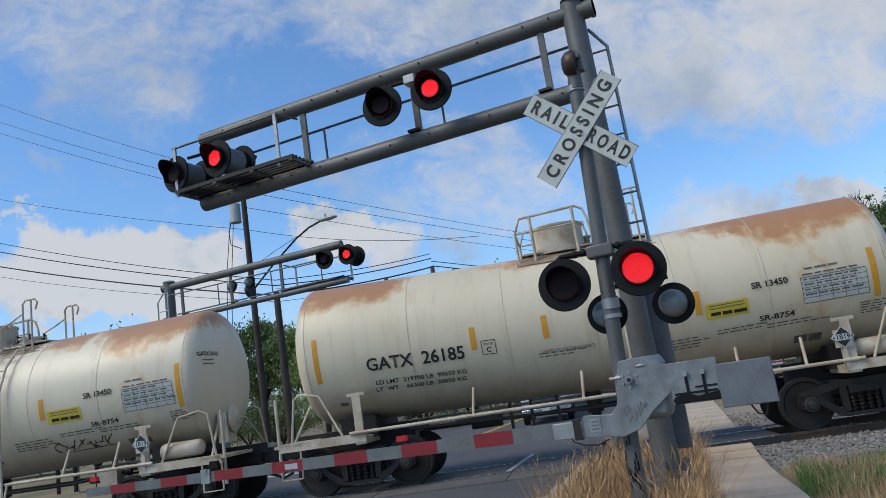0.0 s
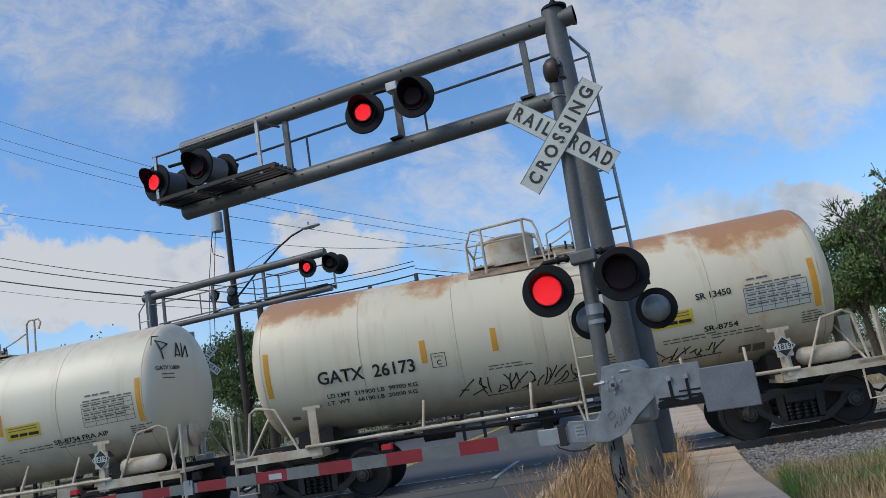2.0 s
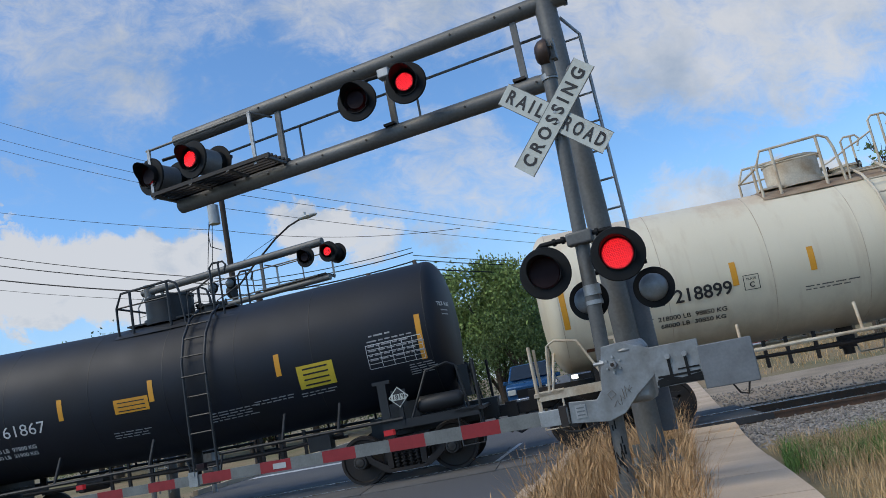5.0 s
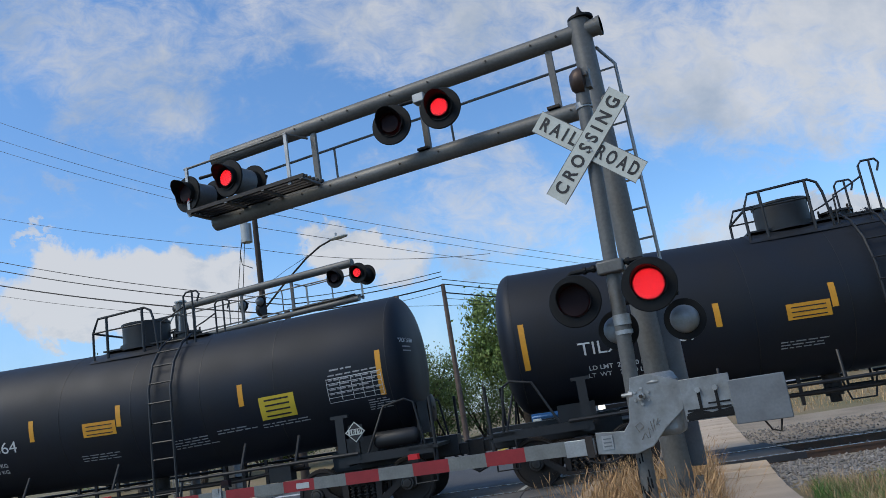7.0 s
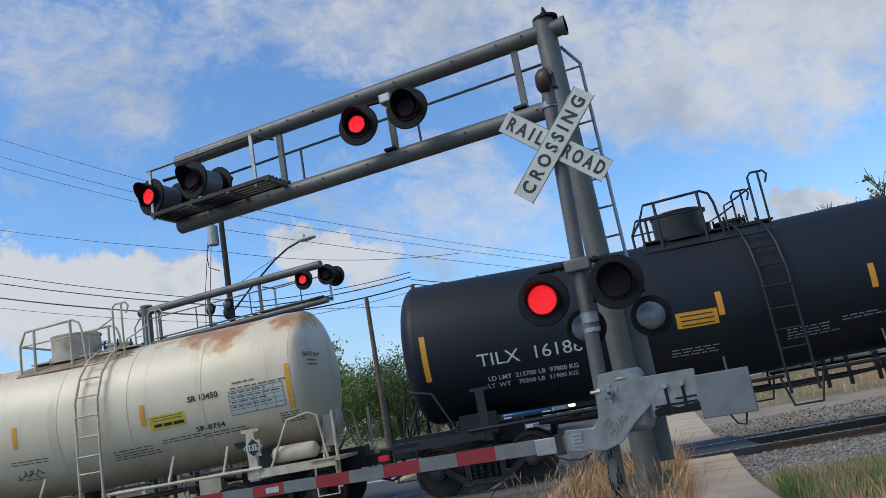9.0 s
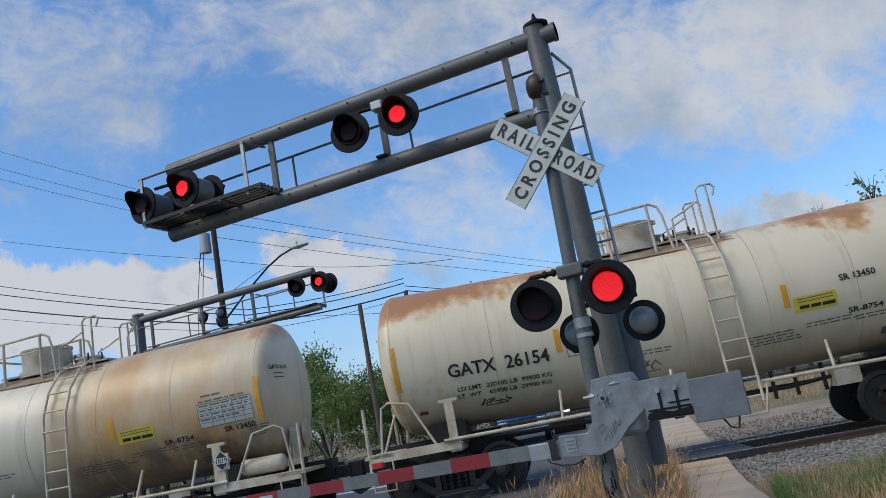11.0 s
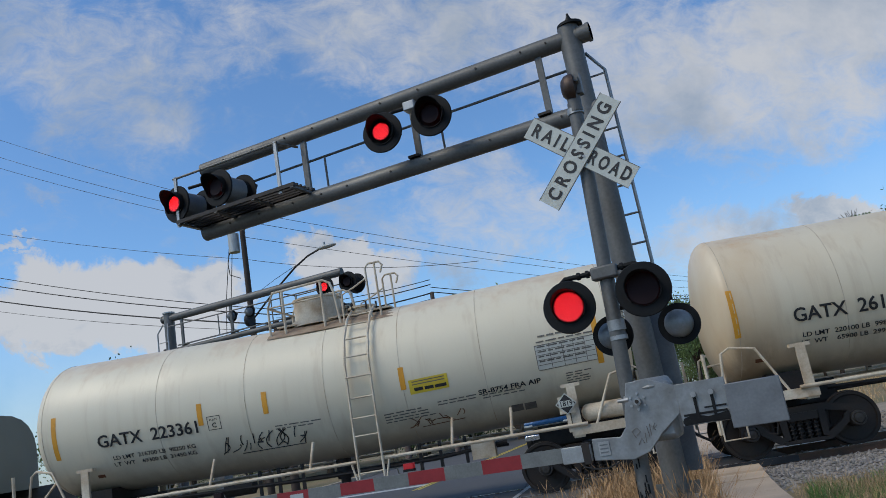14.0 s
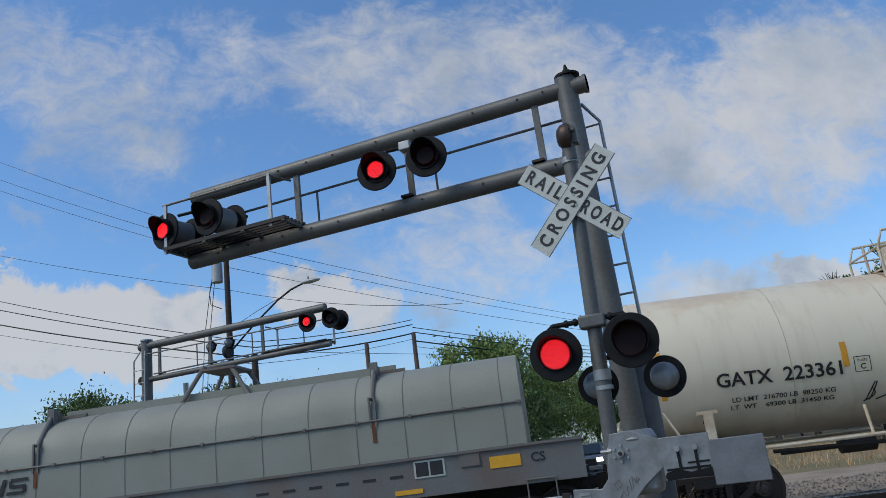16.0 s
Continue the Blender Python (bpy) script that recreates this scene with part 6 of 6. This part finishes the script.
def build():
    kerbs()
    sidewalk()
    track()
    gate_signal()
    cantilever(Matrix(), "grey steel cantilever signal over the road with red flashing lamps")
    fc = cantilever(Matrix.Translation((-13.95, 8.0, 0.05)) @ Matrix.Rotation(math.pi, 4, "Z"), "grey steel cantilever signal across the tracks seen from behind", near=False)
    for x, z, lit in ((-6.05, 5.0, 1), (-5.38, 5.02, 0)):
        q = Matrix.Translation((x, 0.30, z)) @ Matrix.Rotation(math.pi, 4, "Z")
        lamp_head(fc, q, lit=lit, lens_r=0.112)
        if lit:
            lamp_head(fc, q @ Matrix.Translation((0, 0.44, 0)), facing=-1, dark=True)
    for x in (-2.0, -2.6):
        lamp_head(fc, Matrix.Translation((x, -0.25, 5.02)) @ Matrix.Rotation(math.pi, 4, "Z") @ Matrix.Diagonal((0.62, 0.8, 0.62, 1)), facing=-1)
    far_signal()
    street_furniture()
    far_house()
    road_vehicle("pickup_truck", -7.9, 22.5, 14, "carblue", "pickup", "blue pickup truck waiting at the crossing")
    road_vehicle("car", -7.2, 31, 8, "carsilver", "car", "dark silver car with lit headlights waiting behind", True)
    road_vehicle("car", -9.5, 40, 8, "cargrey", "car", "white car on the road beyond the tracks")


CARS = []
for number, centre, pitch, paint, trim, black, label in (
    (("GATX", "26185"), -5.38, 13.15, "rusty_ends", "trim", False, "cream railroad tank car with rust along its crown"),
    (("GATX", "26173"), -18.33, 12.95, "rusty_patchy", "trim", False, "cream railroad tank car with rust patches and graffiti"),
    (("GATX", "218899"), -31.08, 12.9, "cream", "trim", False, "clean cream railroad tank car"),
    (("TILX", "161867"), -44.255, 13.5, "blacktank", "blacktrim", True, "black railroad tank car with white lettering"),
    (("TILX", "161864"), -57.86, 13.5, "blacktank", "blacktrim", True, "black railroad tank car with yellow stickers"),
    (("GATX", "26154"), -70.98, 12.8, "rusty_left", "trim", False, "cream railroad tank car with a rusty crown and end"),
    (("GATX", "26146"), -83.78, 12.7, "stained", "trim", False, "cream railroad tank car with large tan stains"),
    (("GATX", "223361"), -96.66, 14.0, "cream", "trim", False, "clean white railroad tank car with graffiti"),
):
    CARS.append((tank_car(number, centre, pitch, paint, trim, black, seed=int(number[1]) % 97, label=label), centre))
CARS.append((coil_car(-110.7, 14.8), -110.7))
scrawl(CARS[1][0], -0.3, 1.68, 2.3, 0.42, 9, 3, "letter", 0.012)
scrawl(CARS[1][0], 2.75, 1.64, 1.3, 0.28, 6, 8, "letter", 0.011)
scrawl(CARS[7][0], -1.15, 1.80, 1.75, 0.40, 8, 12, "letter", 0.011)
scrawl(CARS[7][0], 2.25, 1.62, 1.1, 0.25, 5, 13, "rust", 0.008)
scrawl(CARS[5][0], -3.36, 1.60, 0.55, 0.16, 4, 44, "letter", 0.010)
scrawl(CARS[5][0], -0.55, 1.75, 0.6, 0.22, 3, 45, "faintletter", 0.012)
end = Geo()
for k, (x0, y0, x1, y1) in enumerate(((-.42, -.2, -.42, .2), (-.42, .2, -.2, .12), (-.2, .12, -.42, 0), (-.05, -.15, .08, .15), (.08, .15, .12, -.12), (.12, -.12, -.05, -.1), (.25, .15, .2, -.15), (.2, -.15, .4, .1), (.4, .1, .42, -.15), (-.55, .1, -.5, .28), (-.5, .28, -.3, .3))):
    end.path([(x0 + (x1 - x0) * k / 4, y0 + (y1 - y0) * k / 4, 0) for k in range(5)], 0.012, 5)
part("graffiti", end_skin(end.mesh("graffiti", "letter"), -0.55, Z_T + 0.88, HALF + (12.9 - 13.2) / 2), "", CARS[2][0], "sprayed graffiti strokes on the tank end")
tank_text("LEASED TO SOUTHERN IONICS", 0.075, -0.3, 2.06, "faintletter", CARS[0][0], 0.95, 0.001)
build()

# plants
def weeds_spot(rng):
    while True:
        x, y = rng.uniform(-1.75, 0.75), rng.uniform(-3.6, 4.8)
        edge = -1.35 - 0.14 * y
        if (abs(x + 0.1) > 0.32 or y > -0.85) and x > edge + rng.uniform(0, 0.3) and x < 0.72 - 0.12 * (y + 2) - rng.uniform(0, 0.2):
            return x, y


def verge_spot(rng):
    y = rng.uniform(-7, 3.2)
    return 1.68 - 0.12 * (y + 2) + abs(rng.gauss(0, 1.6)) + rng.uniform(-0.1, 0.2), y


def green_spot(rng):
    while True:
        x, y = 1.2 + abs(rng.gauss(0, 2.6)), rng.uniform(0.2, 4.7)
        if y < 2.4 + 0.75 * (x - 1.2):
            return x, y


blades("dry_weeds", "dry", 15000, weeds_spot, (0.16, 0.62), (0.0011, 0.0028), (0.15, 0.8), 11, "tall dry brown weeds round the signal pole", True)
blades("dry_grass", "straw", 20000, verge_spot, (0.06, 0.30), (0.0012, 0.0034), (0.2, 0.9), 12, "pale dry grass beside the sidewalk")
blades("green_grass", "green", 18000, green_spot, (0.06, 0.24), (0.0016, 0.0045), (0.2, 0.8), 13, "green grass between sidewalk and rails")
blades("far_grass", "straw", 9000, lambda r: (r.uniform(-1, 30), r.uniform(20, 46)), (0.1, 0.35), (0.006, 0.014), (0.2, 0.9), 14, "pale dry grass beyond the tracks")
for x, y, h, r, s, leaf, n in ((-13.2, 34, 8.4, 3.4, 1, "leaf", 4200), (-12.0, 40, 7.0, 3.8, 2, "leaf", 4200), (-18.5, 32, 5.2, 3.2, 3, "leafd", 3600), (-9.0, 45, 6.5, 3.6, 4, "leafd", 3600), (-6.0, 66, 9.0, 4.5, 5, "leafd", 4200), (-33, 29, 7.2, 3.4, 6, "leaf", 3600), (-39, 30, 8.6, 3.8, 7, "leafd", 3200), (6.6, 36, 7.0, 2.6, 8, "leafd", 5000), (9.6, 37, 8.4, 3.2, 22, "leafd", 5200), (14.0, 36, 10.2, 4.4, 9, "leafd", 6000), (-24.3, 31, 7.2, 3.0, 10, "leaf", 3000), (6.0, 72, 7.0, 4.0, 11, "leafd", 3200), (-1.0, 74, 7.0, 4.5, 12, "leaf", 3200), (-21.5, 29, 5.4, 2.8, 16, "leaf", 3600), (-28.2, 30, 7.8, 3.2, 17, "leafd", 3600), (-11.5, 33, 5.2, 2.8, 18, "leafd", 3000), (-33, 24, 5.2, 3.0, 19, "leaf", 3000), (-16.5, 44, 7.4, 4.0, 20, "leafd", 3600), (-45, 34, 7.0, 4.5, 15, "leafd", 3200)):
    tree(x, y, h, r, s, leaf, n)
tree(8.0, 34, 9.9, 2.8, 31, "leafd", 420, 0.4, True, "half-bare tree with thin twigs beyond the tracks")


rng_s = random.Random(77)
for k in range(13):
    tree(-50 + 3.3 * k + rng_s.uniform(-0.6, 0.6), 37 + rng_s.uniform(-2, 3), rng_s.uniform(3.4, 4.8), rng_s.uniform(2.3, 2.9), 60 + k, "leafd" if k % 3 else "leaf", 2200, 0.05, label="low green shrub beyond the tracks")
for x, y, h, r, k in ((-4.0, 78, 6.2, 4.0, 81), (2.6, 82, 6.0, 4.2, 82), (9.0, 80, 6.6, 4.2, 83), (15.5, 78, 7.0, 4.5, 84), (-9.0, 82, 7.0, 4.6, 85), (-2.6, 73, 4.4, 2.8, 86), (1.2, 75, 4.2, 2.8, 87), (4.6, 73, 4.6, 2.8, 88), (-5.8, 73, 4.8, 3.0, 89)):
    tree(x, y, h, r, k, "leafd", 2600, 0.08, label="broad dark green tree far beyond the crossing")


# ---- what moves ----
SPEED = 6.15


def motions():
    for car, centre in CARS:
        walk(car, [(t, TR @ Matrix.Translation((centre + SPEED * t, 0, 0))) for t in (0.0, 4.0, 8.0, 12.0, 16.0)])
    for w, dx in WHEELS:
        walk(w, [(t / 10, Matrix.Translation((dx, 0, 0.457)) @ Matrix.Rotation(SPEED * t / 10 / 0.457, 4, "Y")) for t in range(0, 161)])
    for lens, lit in FLASH:
        rows = []
        turn = 180 if lit == 0 else 0
        spot = Matrix.Translation((0, -0.045, 0))
        rows.append((0.0, spot @ Matrix.Rotation(radians(turn), 4, "Z")))
        beats = {1: 0.92, 6: 3.91, 12: 7.42, 23: 14.07}
        for k in range(27):
            t = beats.get(k, 0.4 + 0.593 * k)
            if t > 15.85:
                break
            for i in range(4):
                rows.append((t - 0.05 + i / 30, spot @ Matrix.Rotation(radians(turn + 60 * i), 4, "Z")))
            turn += 180
        rows.append((16.0, spot @ Matrix.Rotation(radians(turn), 4, "Z")))
        walk(lens, rows)


motions()
